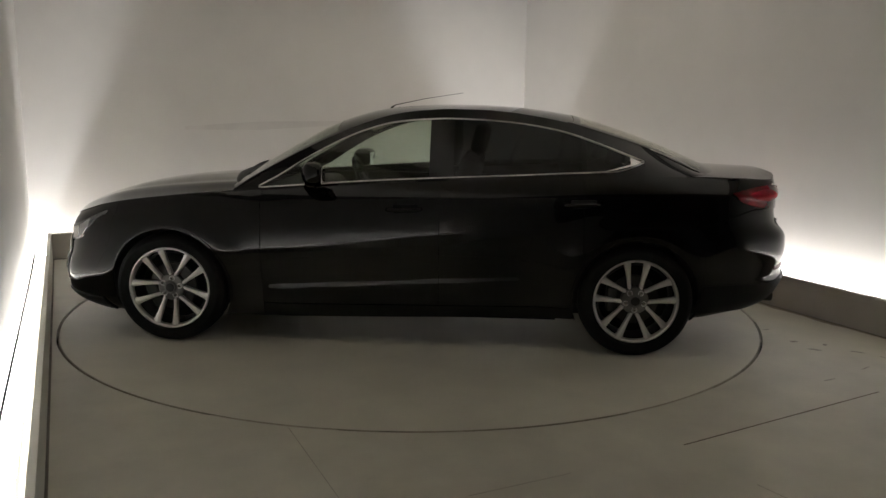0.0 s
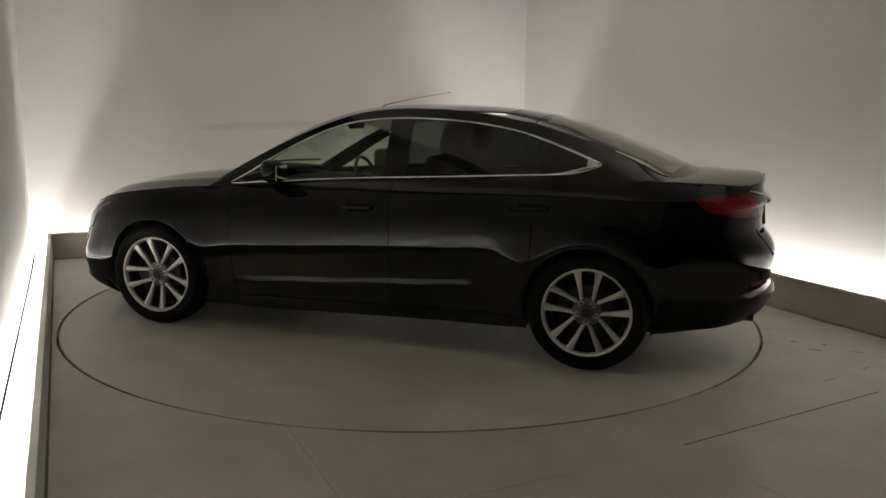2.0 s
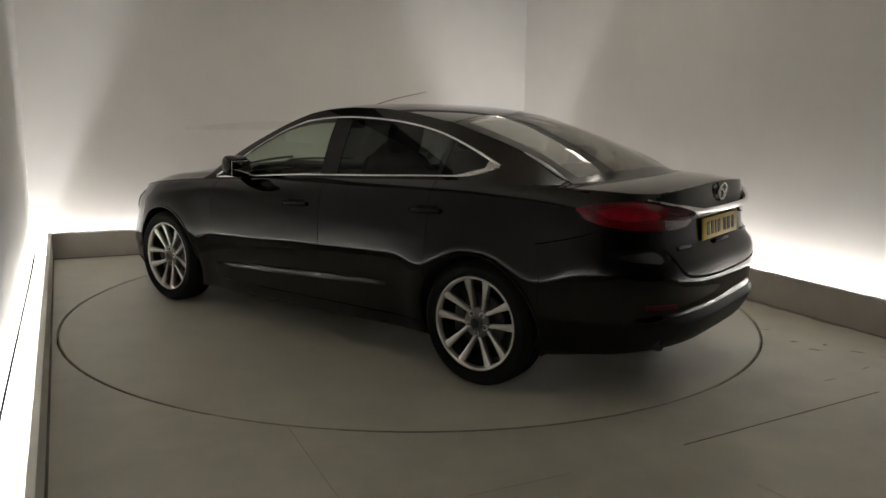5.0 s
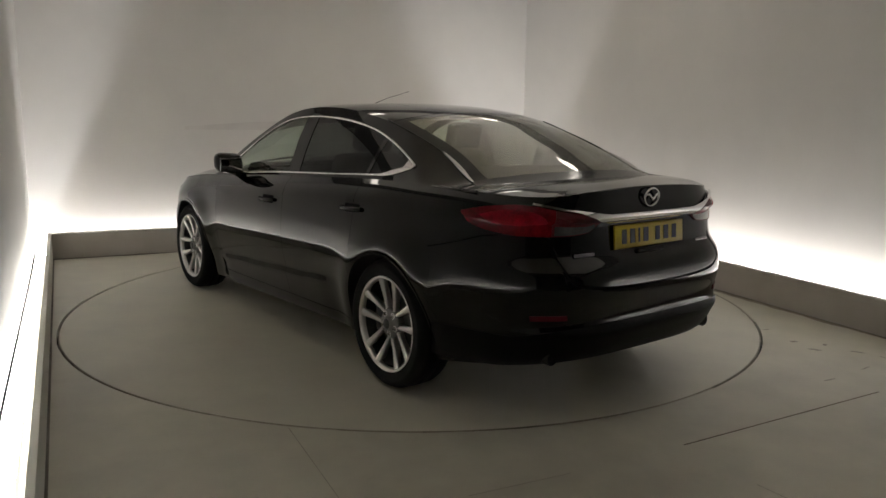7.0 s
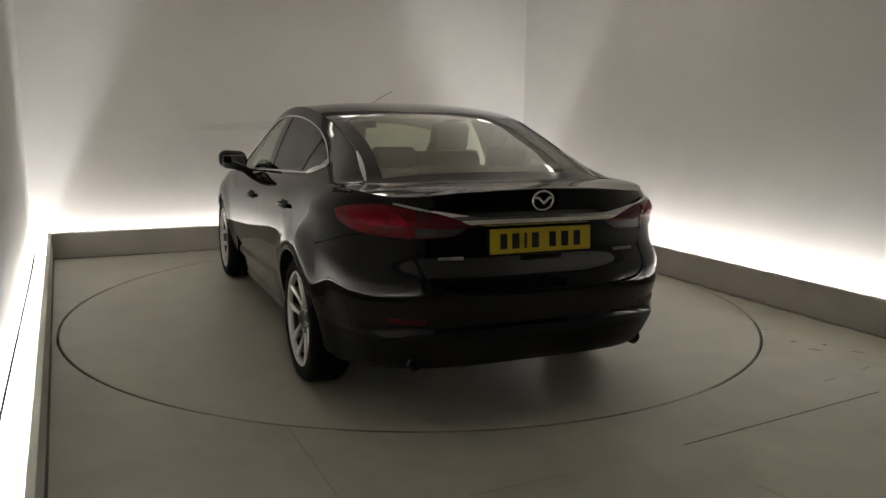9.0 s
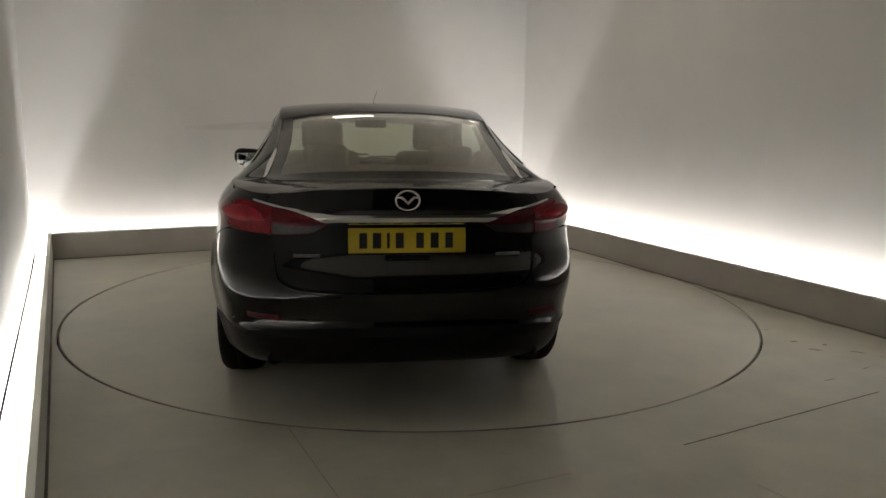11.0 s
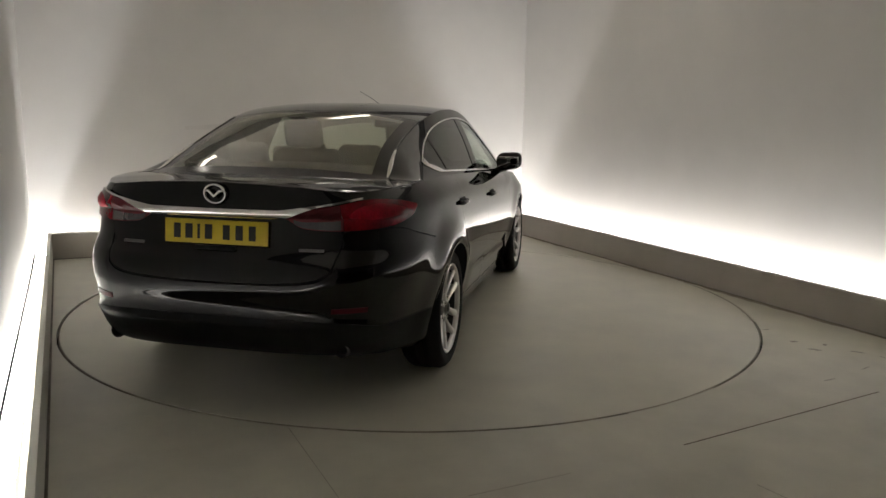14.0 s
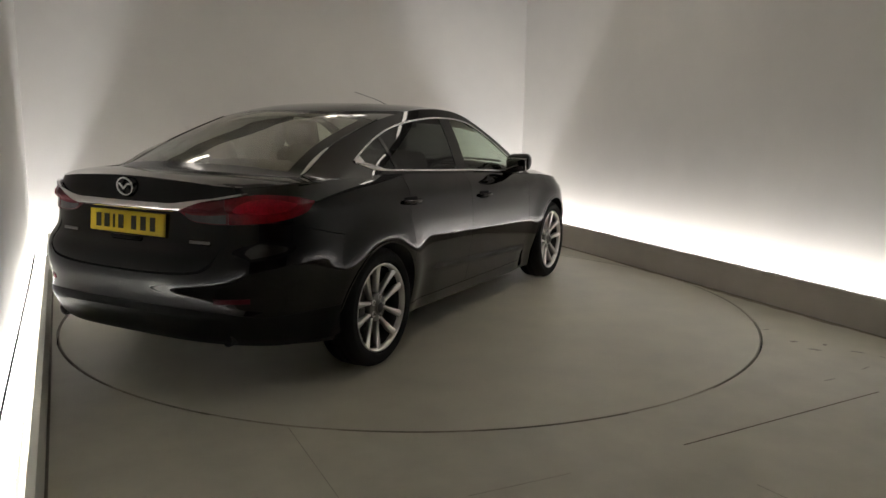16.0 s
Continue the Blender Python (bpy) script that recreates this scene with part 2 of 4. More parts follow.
def build_bay():
    T = 0.15
    # floor with a round hole for the turntable
    bm = bmesh.new()
    n = 144
    inner = [bm.verts.new(((DISC_R + 0.007) * math.cos(2 * math.pi * i / n), (DISC_R + 0.007) * math.sin(2 * math.pi * i / n), 0)) for i in range(n)]
    low = [bm.verts.new((v.co.x, v.co.y, -0.05)) for v in inner]
    outer = []
    for v in inner:
        d = v.co.normalized()
        k = min([abs(b / c) for b, c in ((WL - T if d.x < 0 else WR + T, d.x), (V0 - T if d.y < 0 else WB + T, d.y)) if abs(c) > 1e-6])
        outer.append(bm.verts.new((d.x * k, d.y * k, 0)))
    corners = [(WL - T, V0 - T), (WR + T, V0 - T), (WL - T, WB + T), (WR + T, WB + T)]
    for i in range(n):
        j = (i + 1) % n
        bm.faces.new((inner[i], outer[i], outer[j], inner[j]))
        bm.faces.new((inner[j], low[j], low[i], inner[i]))
        a, b = outer[i].co, outer[j].co
        if abs(a.x - b.x) > 1e-4 and abs(a.y - b.y) > 1e-4:
            cx, cy = (min if a.x + b.x < 0 else max)(a.x, b.x), (min if a.y + b.y < 0 else max)(a.y, b.y)
            c = bm.verts.new((cx, cy, 0))
            bm.faces.new((outer[i], c, outer[j]))
    structure("floor", bm, FLOOR, "smooth taupe painted concrete floor with faint scuffs", "floor")
    pit = lathe(bmesh.new(), [(0.0, 0.0), (DISC_R + 0.05, 0.0)], 72)
    for v in pit.verts:
        v.co = Vector((v.co.x, v.co.z, -0.05))
    bmesh.ops.remove_doubles(pit, verts=pit.verts, dist=1e-5)
    structure("turntable_pit", pit, GAP, "black shallow pit under the turntable", "pit")
    structure("wall_back", boxed(WL - T, WR + T, WB, WB + T, -0.05, CEIL), WALL, "off-white painted back wall washed by hidden light", "wall")
    structure("wall_left", splay(boxed(WL - T, WL, V0, WB, -0.05, CEIL), SPLAY_L), WALL, "off-white painted side wall washed by hidden light", "wall")
    structure("wall_right", splay(boxed(WR, WR + T, V0, WB, -0.05, CEIL), SPLAY_R), WALL, "off-white painted side wall washed by hidden light", "wall")
    structure("wall_front", boxed(WL - T, WR + T, V0 - T, V0, -0.05, CEIL), WALL_DARK, "plain dark wall closing the bay", "wall")
    structure("ceiling", boxed(WL - T, WR + T, V0 - T, WB + T, CEIL, CEIL + 0.1), CEILING, "plain dark matt ceiling", "ceiling")
    # upstands: low boards that hide the light strips
    E = -5.0
    specs = [("upstand_back", (U0 - UPT, U1 + UPT, V1, V1 + UPT), "low taupe painted upstand along the back wall"),
             ("upstand_left", (U0 - UPT, U0, E, V1), "low pale upstand along the side wall"),
             ("upstand_right", (U1, U1 + UPT, E, V1), "low taupe painted upstand along the far side wall")]
    for (name, (a, b, c, d), label), k in zip(specs, (0, SPLAY_L, SPLAY_R)):
        # the near side upstand is coloured paler than the other two
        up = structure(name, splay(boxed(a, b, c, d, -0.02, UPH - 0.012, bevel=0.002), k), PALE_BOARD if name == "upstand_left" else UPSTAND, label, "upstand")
        part("cap", splay(boxed(a, b, c, d, UPH - 0.012, UPH, bevel=0.003), k), CAP, up, "pale cap board", smooth=False)
    # joints of the cap boards on the near side
    for v in (1.55, -3.3):
        j = boxed(U0 - UPT + 0.004, U0 - 0.004, v - 0.002, v + 0.002, UPH, UPH + 0.0006)
        structure("cap_joint", splay(j, SPLAY_L), JOINT_DARK, "hairline joint between pale cap boards", "joint")
    # dark joint where the upstands meet the floor
    for (p, q, r, s), k in zip(((U0, U1, V1 - 0.010, V1), (U0, U0 + 0.012, E, V1 - 0.010), (U1 - 0.012, U1, E, V1 - 0.010)), (0, SPLAY_L, SPLAY_R)):
        structure("floor_joint", splay(boxed(p, q, r, s, 0.0, 0.004, bevel=0.001), k), JOINT_DARK, "thin dark joint along the upstand", "joint")
    # grime swept against the foot of the far side upstand, in an uneven band
    rnd = random.Random(11)
    for x_wall, y0, y1, wide, k in ((U1 - 0.012, -3.4, V1 - 0.02, 0.032, SPLAY_R),):
        bm = bmesh.new()
        rows, w = [], wide
        for i in range(141):
            y = y0 + (y1 - y0) * i / 140
            w = min(wide * 1.6, max(wide * 0.25, w + rnd.uniform(-0.3, 0.3) * wide))
            rows.append((bm.verts.new((x_wall, y, 0.0022)), bm.verts.new((x_wall - w, y, 0.0014)), bm.verts.new((x_wall - w - 0.003, y, 0.0))))
        for a, b in zip(rows, rows[1:]):
            bm.faces.new((a[0], b[0], b[1], a[1]))
            bm.faces.new((a[1], b[1], b[2], a[2]))
        bmesh.ops.recalc_face_normals(bm, faces=bm.faces)
        structure("floor_grime", splay(bm, k), GRIME, "uneven band of brown grime along the upstand", "grime")
    # thin dark rod added for the joint line over the near trough
    rail = tube(bmesh.new(), [(-2.625, -4.9, UPH - 0.002), (-2.625, 1.7, UPH - 0.002)], 0.0055, 8)
    structure("trough_joint_rod", rail, LINER, "thin dark rod drawn for the joint line over the light trough", "rail")
    # pale stretches laid in the turntable's groove where light hides its dark line
    for a0, a1 in ((-13, 41), (-65, -50), (-113, -98)):
        fill = lathe(bmesh.new(), [(DISC_R - 0.0045, -0.0008), (DISC_R + 0.0075, -0.0004)], 40, start=radians(a0), end=radians(a1), closed=False)
        for v in fill.verts:
            v.co = Vector((v.co.x, v.co.z, v.co.y))
        bmesh.ops.recalc_face_normals(fill, faces=fill.faces)
        tagged(link("lit_groove_arc", fill, GROOVE_LIT, smooth=False), "pale fill standing in for light in the turntable groove", "dust", kind="structure")
    # light strips lying in the troughs near the wall foot
    strips = [((WL + 0.030, WL + 0.070, E + 0.1, WB - 0.1)), ((WR - 0.115, WR - 0.055, E + 0.1, WB - 0.12)), ((WL + 0.1, WR - 0.12, WB - 0.11, WB - 0.06))]
    for (a, b, c, d), k in zip(strips, (SPLAY_L, SPLAY_R, 0)):
        base = tagged(link("led_strip", splay(boxed(a - 0.004, b + 0.006, c, d, 0.0, 0.02), k), ALLOY, smooth=False, at=BAY), "white light strip in a metal channel behind the upstand", "light strip", "light strips behind the upstands")
        part("diffuser", splay(boxed(a, b, c + 0.01, d - 0.01, 0.02, 0.03), k), STRIP, base, "glowing white diffuser", smooth=False)
    # pale board hung under the dark ceiling, with small light panels along its edges
    structure("ceiling_board", boxed(-2.22, 2.22, -5.2, 2.16, CEIL - 0.03, CEIL - 0.002, bevel=0.004), BOARD, "pale warm suspended ceiling board", "ceiling board")
    for u, v, a, b in ((0.05, 1.83, 0.28, 0.10), (-1.98, 1.83, 0.17, 0.09), (2.06, 2.00, 0.12, 0.10), (2.14, -0.05, 0.07, 0.20)):
        z = CEIL - 0.03
        ob = tagged(link("ceiling_light", boxed(u - a - 0.015, u + a + 0.015, v - b - 0.015, v + b + 0.015, z - 0.03, z, bevel=0.004), ALLOY, smooth=False, at=BAY), "flat white ceiling light panel with a metal frame", "ceiling light", "ceiling lights")
        part("diffuser", boxed(u - a, u + a, v - b, v + b, z - 0.034, z - 0.03), PANEL_GLOW, ob, "glowing white diffuser", smooth=False)
    # long faint scuff on the back wall
    bm = tube(bmesh.new(), [(-1.25, WB - 0.0005, 1.235), (-0.5, WB - 0.0005, 1.262), (0.42, WB - 0.0005, 1.298)], [0.016, 0.046, 0.024], 10, 0.03)
    structure("wall_scuff", bm, WALL_SCUFF, "long faint grey scuff on the back wall", "scuff")
    # seams in the floor
    for (x0, y0), (x1, y1), w in [((-0.573, -2.417), (-0.278, -3.066), 0.0039), ((1.184, -2.601), (2.461, -1.939), 0.007), ((0.209, -3.05), (0.631, -2.867), 0.003), ((1.35, -2.964), (1.45, -3.13), 0.003)]:
        d = Vector((x1 - x0, y1 - y0, 0))
        bm = boxed(0, d.length, -w / 2, w / 2, 0.0, 0.0012)
        ob = link("floor_seam", bm, SEAM if w > 0.004 else FAINT_SEAM, smooth=False, at=pose(x0, y0, 0, 0, 0, math.degrees(math.atan2(d.y, d.x))))
        tagged(ob, "thin dark seam in the painted floor", "seam", kind="structure")


def build_scuffs():
    """Small worn marks on the floor beside the turntable, as thin smears."""
    rnd = random.Random(4)
    marks = [(2.451, -1.032, 0.06, 0.045, 20), (2.50, -1.20, 0.09, 0.03, -30), (2.62, -1.10, 0.05, 0.035, 50), (2.75, -1.25, 0.09, 0.03, -25), (2.40, -0.75, 0.06, 0.010, 10), (2.62, -1.55, 0.12, 0.012, 35), (2.85, -1.35, 0.05, 0.012, -60), (2.30, -1.75, 0.10, 0.010, 25)]
    for x, y, a, b, turn in marks:
        bm = bmesh.new()
        n = 18
        vs = []
        for i in range(n):
            t = 2 * math.pi * i / n
            k = rnd.uniform(0.55, 1.0)
            vs.append(bm.verts.new((a * k * math.cos(t) / 2, b * k * math.sin(t) / 2, 0.0012)))
        low = [bm.verts.new((v.co.x * 1.08, v.co.y * 1.08, 0.0)) for v in vs]
        bm.faces.new(vs)
        for i in range(n):
            bm.faces.new((vs[i], low[i], low[(i + 1) % n], vs[(i + 1) % n]))
        tagged(link("floor_scuff", bm, FLOOR_SCUFF, smooth=False, at=pose(x, y, 0, 0, 0, turn)), "small dark worn scuff on the painted floor", "scuff", kind="structure")


def build_block():
    """A small dark block on the floor by the far corner, higher at one end."""
    ob = new("floor_block")
    ob.matrix_basis = pose(0.955, 2.36, 0, 0, 0, 6)
    tagged(ob, "small dark brown block on the floor beside the turntable", "block")
    part("base", boxed(-0.13, 0.13, -0.05, 0.05, 0.0, 0.085, bevel=0.006), BLOCK, ob, smooth=False)
    part("stop", boxed(0.07, 0.128, -0.048, 0.048, 0.085, 0.125, bevel=0.006), BLOCK, ob, smooth=False)


def build_turntable():
    bm = lathe(bmesh.new(), [(0.0001, 0.0), (1.2, 0.0), (DISC_R - 0.0135, 0.0), (DISC_R - 0.0125, -0.001), (DISC_R - 0.0125, -0.045)], 180)
    for v in bm.verts:
        v.co = Vector((v.co.x, v.co.z, v.co.y))
    bmesh.ops.remove_doubles(bm, verts=bm.verts, dist=0.0005)
    bmesh.ops.recalc_face_normals(bm, faces=bm.faces)
    ob = link("turntable", bm, DISC, smooth=False)
    ring = lathe(bmesh.new(), [(DISC_R - 0.012, -0.045), (DISC_R - 0.012, -0.001), (DISC_R - 0.011, 0.0), (DISC_R - 0.006, 0.0), (DISC_R - 0.005, -0.001), (DISC_R - 0.005, -0.045)], 180)
    for v in ring.verts:
        v.co = Vector((v.co.x, v.co.z, v.co.y))
    bmesh.ops.recalc_face_normals(ring, faces=ring.faces)
    part("edge_ring", ring, EDGE, ob, "worn dark steel edge ring")
    tagged(ob, "large round taupe painted turntable flush with the floor", "turntable")
    return ob


# ---- the car: x forward, y to its left, z up, origin on the ground midway between the axles ----
AXLE, HUB_Z, TYRE_R, ARCH_R, WHEEL_Y = 1.415, 0.337, 0.340, 0.372, 0.908
NF, NR, XF0, XR0 = 3.15, 3.7, 1.3, -1.3
NOSE, TAIL = 1.03, 1.13
roof_z = curve((-2.42, 1.02), (-2.36, 1.03), (-2.2, 1.055), (-2.01, 1.092), (-1.82, 1.172), (-1.62, 1.254), (-1.43, 1.321), (-1.23, 1.384), (-1.04, 1.428), (-0.84, 1.457), (-0.65, 1.473), (-0.45, 1.481), (-0.26, 1.481),
               (-0.06, 1.473), (0.167, 1.448), (0.333, 1.408), (0.533, 1.336), (0.735, 1.226), (0.94, 1.106), (1.147, 0.992), (1.2, 0.98))
hood_z = curve((0.9, 1.005), (1.147, 0.990), (1.354, 0.979), (1.56, 0.962), (1.77, 0.933), (1.98, 0.880), (2.2, 0.80), (2.3, 0.735), (2.34, 0.695))
deck_z = curve((-2.44, 1.088), (-2.40, 1.089), (-2.2, 1.094), (-2.0, 1.098), (-1.7, 1.10))
rail_z = curve((1.02, 0.955), (0.9, 1.03), (0.75, 1.115), (0.57, 1.21), (0.4, 1.29), (0.22, 1.362), (0.05, 1.412), (-0.12, 1.437), (-0.3, 1.447), (-0.47, 1.445), (-0.64, 1.433), (-0.8, 1.412), (-1.0, 1.374), (-1.2, 1.318), (-1.4, 1.257), (-1.55, 1.202), (-1.68, 1.145), (-1.78, 1.098), (-1.98, 1.055))
rail_y = curve((1.02, 0.80), (0.75, 0.755), (0.57, 0.72), (0.4, 0.69), (0.22, 0.665), (0.0, 0.645), (-0.3, 0.635), (-0.8, 0.625), (-1.2, 0.612), (-1.4, 0.612), (-1.55, 0.622), (-1.7, 0.645), (-1.8, 0.662), (-1.98, 0.715))
shoulder_z = curve((2.34, 0.69), (2.2, 0.755), (2.0, 0.822), (1.7, 0.875), (1.4, 0.905), (1.1, 0.93), (0.85, 0.947), (0.5, 0.972), (0.0, 1.008), (-0.5, 1.034), (-1.0, 1.06), (-1.4, 1.074), (-1.8, 1.073), (-2.1, 1.066), (-2.25, 1.056), (-2.31, 1.055), (-2.37, 1.062), (-2.42, 1.080), (-2.44, 1.088))
sill_z = curve((2.4, 0.20), (2.0, 0.17), (1.7, 0.165), (1.0, 0.165), (-1.0, 0.205), (-1.7, 0.215), (-2.0, 0.235), (-2.2, 0.265), (-2.44, 0.315))
nose_x = curve((0.16, 2.11), (0.22, 2.23), (0.28, 2.28), (0.36, 2.282), (0.5, 2.272), (0.6, 2.30), (0.66, 2.297), (0.70, 2.287), (0.74, 2.268), (0.8, 2.225))
tail_x = curve((0.2, 1.9), (0.235, 2.15), (0.27, 2.28), (0.33, 2.38), (0.40, 2.42), (0.455, 2.44), (0.475, 2.425), (0.53, 2.418), (0.62, 2.43), (0.69, 2.426), (0.735, 2.408), (0.77, 2.375), (0.80, 2.352), (0.85, 2.343), (0.94, 2.335), (0.965, 2.358), (1.0, 2.342), (1.04, 2.338), (1.07, 2.336), (1.09, 2.336))
flank_y = curve((0.16, 0.78), (0.21, 0.818), (0.27, 0.836), (0.34, 0.851), (0.40, 0.866), (0.455, 0.880), (0.515, 0.8940), (0.575, 0.9055), (0.65, 0.9135), (0.75, 0.9125), (0.88, 0.902), (1.08, 0.885))
dlo_up = curve((0.866, 0.965), (0.751, 1.028), (0.572, 1.142), (0.395, 1.239), (0.22, 1.314), (0.047, 1.361), (-0.124, 1.38), (-0.296, 1.387), (-0.466, 1.383), (-0.636, 1.372), (-0.806, 1.351), (-0.976, 1.317), (-1.146, 1.263), (-1.318, 1.199), (-1.444, 1.150))
dlo_low = curve((0.866, 0.963), (0.5, 0.992), (0.37, 1.003), (0.03, 1.027), (-0.31, 1.046), (-0.64, 1.063), (-0.97, 1.082), (-1.22, 1.096), (-1.29, 1.107), (-1.444, 1.148))


belt_drop = curve((-1.6, 0.0), (-0.6, 0.012), (0.0, 0.025), (0.5, 0.044), (1.0, 0.052), (1.3, 0.045), (1.7, 0.02), (2.0, 0.0))


def flank(z, zs, x=0.0):
    """Half width of the body at height z under a shoulder at height zs; its fullest line drops towards the front wheel."""
    d = max(0.0, zs - z)
    y = flank_y(z + belt_drop(x))
    if d < 0.13:
        y -= 0.062 * (1 - d / 0.13) ** 2
    return y


def arch_bulge(x, z):
    b = 0.0
    for cx in (AXLE, -AXLE):
        r = math.hypot(x - cx, z - HUB_Z)
        b += (0.018 if cx > 0 else 0.034) * math.exp(-((r - 0.40) / (0.10 if cx > 0 else 0.115)) ** 2)
    return b


def catcher(x, z):
    """The low crease that rises along the doors."""
    zc = 0.345 + (0.8 - x) * 0.062
    t = min(1.0, max(0.0, (z - zc) / 0.028))
    fade = min(1.0, max(0.0, (0.98 - x) / 0.3)) * min(1.0, max(0.0, (x + 0.95) / 0.3))
    fade = fade * fade * (3 - 2 * fade)
    return 0.0165 * (1 - t * t * (3 - 2 * t)) * fade


crest_z = curve((2.0, 0.80), (1.8, 0.845), (1.5, 0.885), (1.3, 0.900), (1.15, 0.904), (1.0, 0.892), (0.866, 0.873), (0.7, 0.85))


def crest(x, z):
    """The sweep over the front wheel that runs out in the door."""
    fade = min(1.0, max(0.0, (x - 0.55) / 0.5)) * min(1.0, max(0.0, (2.0 - x) / 0.4))
    return 0.010 * fade * math.exp(-((z - crest_z(x)) / 0.03) ** 2)


def skin(s, z=None, v=None, out=0.0):
    """A point of the body side: s runs 0 (nose centre) .. 1 .. 2 .. 3 (tail centre), at height z or at the share v between sill and shoulder."""
    def at(s, z, v):
        if s <= 1:
            a = max(0.0, s) * math.pi / 2
            c, w = math.cos(a) ** (2 / NF), math.sin(a) ** (2 / NF)
            xt = XF0 + NOSE * c
        elif s < 2:
            xt, w, c = XF0 + (XR0 - XF0) * (s - 1), 1.0, 0.0
        else:
            a = (3 - min(s, 3.0)) * math.pi / 2
            c, w = math.cos(a) ** (2 / NR), math.sin(a) ** (2 / NR)
            xt = XR0 - TAIL * c
        zb, zs = sill_z(xt), shoulder_z(xt)
        if z is None:
            z = zb + v * (zs - zb)
        z = min(z, zs)
        y = flank(z, zs, xt) * w
        if s <= 1:
            k = min(1.0, max(0.0, (z - 0.38) / 0.26))
            n = 4.1 - 1.4 * k * k * (3 - 2 * k)
            x = XF0 + (nose_x(z) - XF0) * math.cos(a) ** (2 / n)
            w = math.sin(a) ** (2 / n)
            y = flank(z, zs, xt) * w
        elif s < 2:
            x = xt
        else:
            x = XR0 - (tail_x(z) - -XR0) * c
        fade = min(1.0, w * 1.0) ** 4
        return Vector((x, y + (arch_bulge(x, z) + catcher(x, z) + crest(x, z)) * fade, z))
    p = at(s, z, v)
    if out:
        e = 0.004
        a = at(min(s + e, 2.999), p.z, None) - at(max(s - e, 0.001), p.z, None)
        b = at(s, min(p.z + 0.004, 1.3), None) - at(s, p.z - 0.004, None)
        if b.length < 1e-6:
            b = Vector((0, 0, 1))
        nrm = a.cross(b)
        if nrm.length > 1e-12:
            nrm.normalize()
            if nrm.y < 0 and 0.9 < s < 2.1 or (s >= 2.1 and nrm.x > 0.2) or (s <= 0.9 and nrm.x < -0.2):
                nrm = -nrm
            p = p + nrm * out
    return p


def s_of_x(x):
    """The run value at which the side reaches x."""
    if x > XF0:
        c = (x - XF0) / NOSE
        return math.acos(min(1, c) ** (NF / 2)) / (math.pi / 2)
    if x >= XR0:
        return 1 + (XF0 - x) / (XF0 - XR0)
    c = (XR0 - x) / TAIL
    return 3 - math.acos(min(1, c) ** (NR / 2)) / (math.pi / 2)


def s_of_y(y, z=0.8):
    """The run value on the tail at the offset y."""
    w = min(1.0, abs(y) / flank_y(z))
    return 3 - math.asin(w ** (NR / 2)) / (math.pi / 2)


def cut_arches(bm, radius=ARCH_R):
    """Open the wheel arches: drop the faces inside and draw the rest to the circle."""
    for cx in (AXLE, -AXLE):
        def r(v):
            return math.hypot(v.co.x - cx, v.co.z - HUB_Z)
        dead = [f for f in bm.faces if all(r(v) < radius for v in f.verts)]
        bmesh.ops.delete(bm, geom=dead, context="FACES")
        for v in bm.verts:
            k = r(v)
            if 1e-4 < k < radius:
                v.co.x = cx + (v.co.x - cx) * radius / k
                v.co.z = HUB_Z + (v.co.z - HUB_Z) * radius / k


def sided(fn, side):
    def f(u, v):
        p = fn(u, v)
        return Vector((p[0], p[1] * side, p[2]))
    return f


def sheet(name, pieces, mat, parent, label="", thick=0.006, arches=False, merge=True):
    """One part made of curved sheets (fn, us, vs, flip), given a thickness."""
    bm = bmesh.new()
    for fn, us, vs, flip in pieces:
        grid(bm, fn, us, vs, flip)
    if arches:
        cut_arches(bm)
    if merge:
        bmesh.ops.remove_doubles(bm, verts=bm.verts, dist=0.0008)
        bmesh.ops.dissolve_degenerate(bm, edges=bm.edges, dist=0.0003)
    ob = part(name, bm, mat, parent, label)
    if thick:
        md = ob.modifiers.new("thickness", "SOLIDIFY")
        md.thickness, md.offset = thick, -1
        es = ob.modifiers.new("edges", "EDGE_SPLIT")
        es.split_angle = radians(40)
    return ob


def side_x(x, z):
    """The cabin's side at x and height z."""
    zb, zr = shoulder_z(x) - 0.004, rail_z(x)
    f = (z - zb) / max(0.02, zr - zb)
    yb = flank(zb, shoulder_z(x), x) + arch_bulge(x, zb) - 0.004
    if x < XR0:
        yb = skin(s_of_x(x), zb).y - 0.004
    return Vector((x, yb + (rail_y(x) - yb) * f + 0.016 * math.sin(math.pi * min(1, max(0, f))), z))


bow = curve((1.02, 0.17), (0.75, 0.12), (0.4, 0.05), (0.1, 0.0), (-0.8, 0.0), (-1.1, -0.04), (-1.6, -0.10), (-1.98, -0.12))


def top_x(x, w):
    """The roof and the screens at x: w runs from the rail (0) to the centre (1)."""
    k = 1 - (1 - w) ** 2.6
    xc = x + bow(x)
    zr, zc = rail_z(x), roof_z(xc) if xc < 1.2 else 0.985
    return Vector((x + bow(x) * (1 - (1 - w) ** 2), rail_y(x) * (1 - w), zr + (zc - zr) * k))


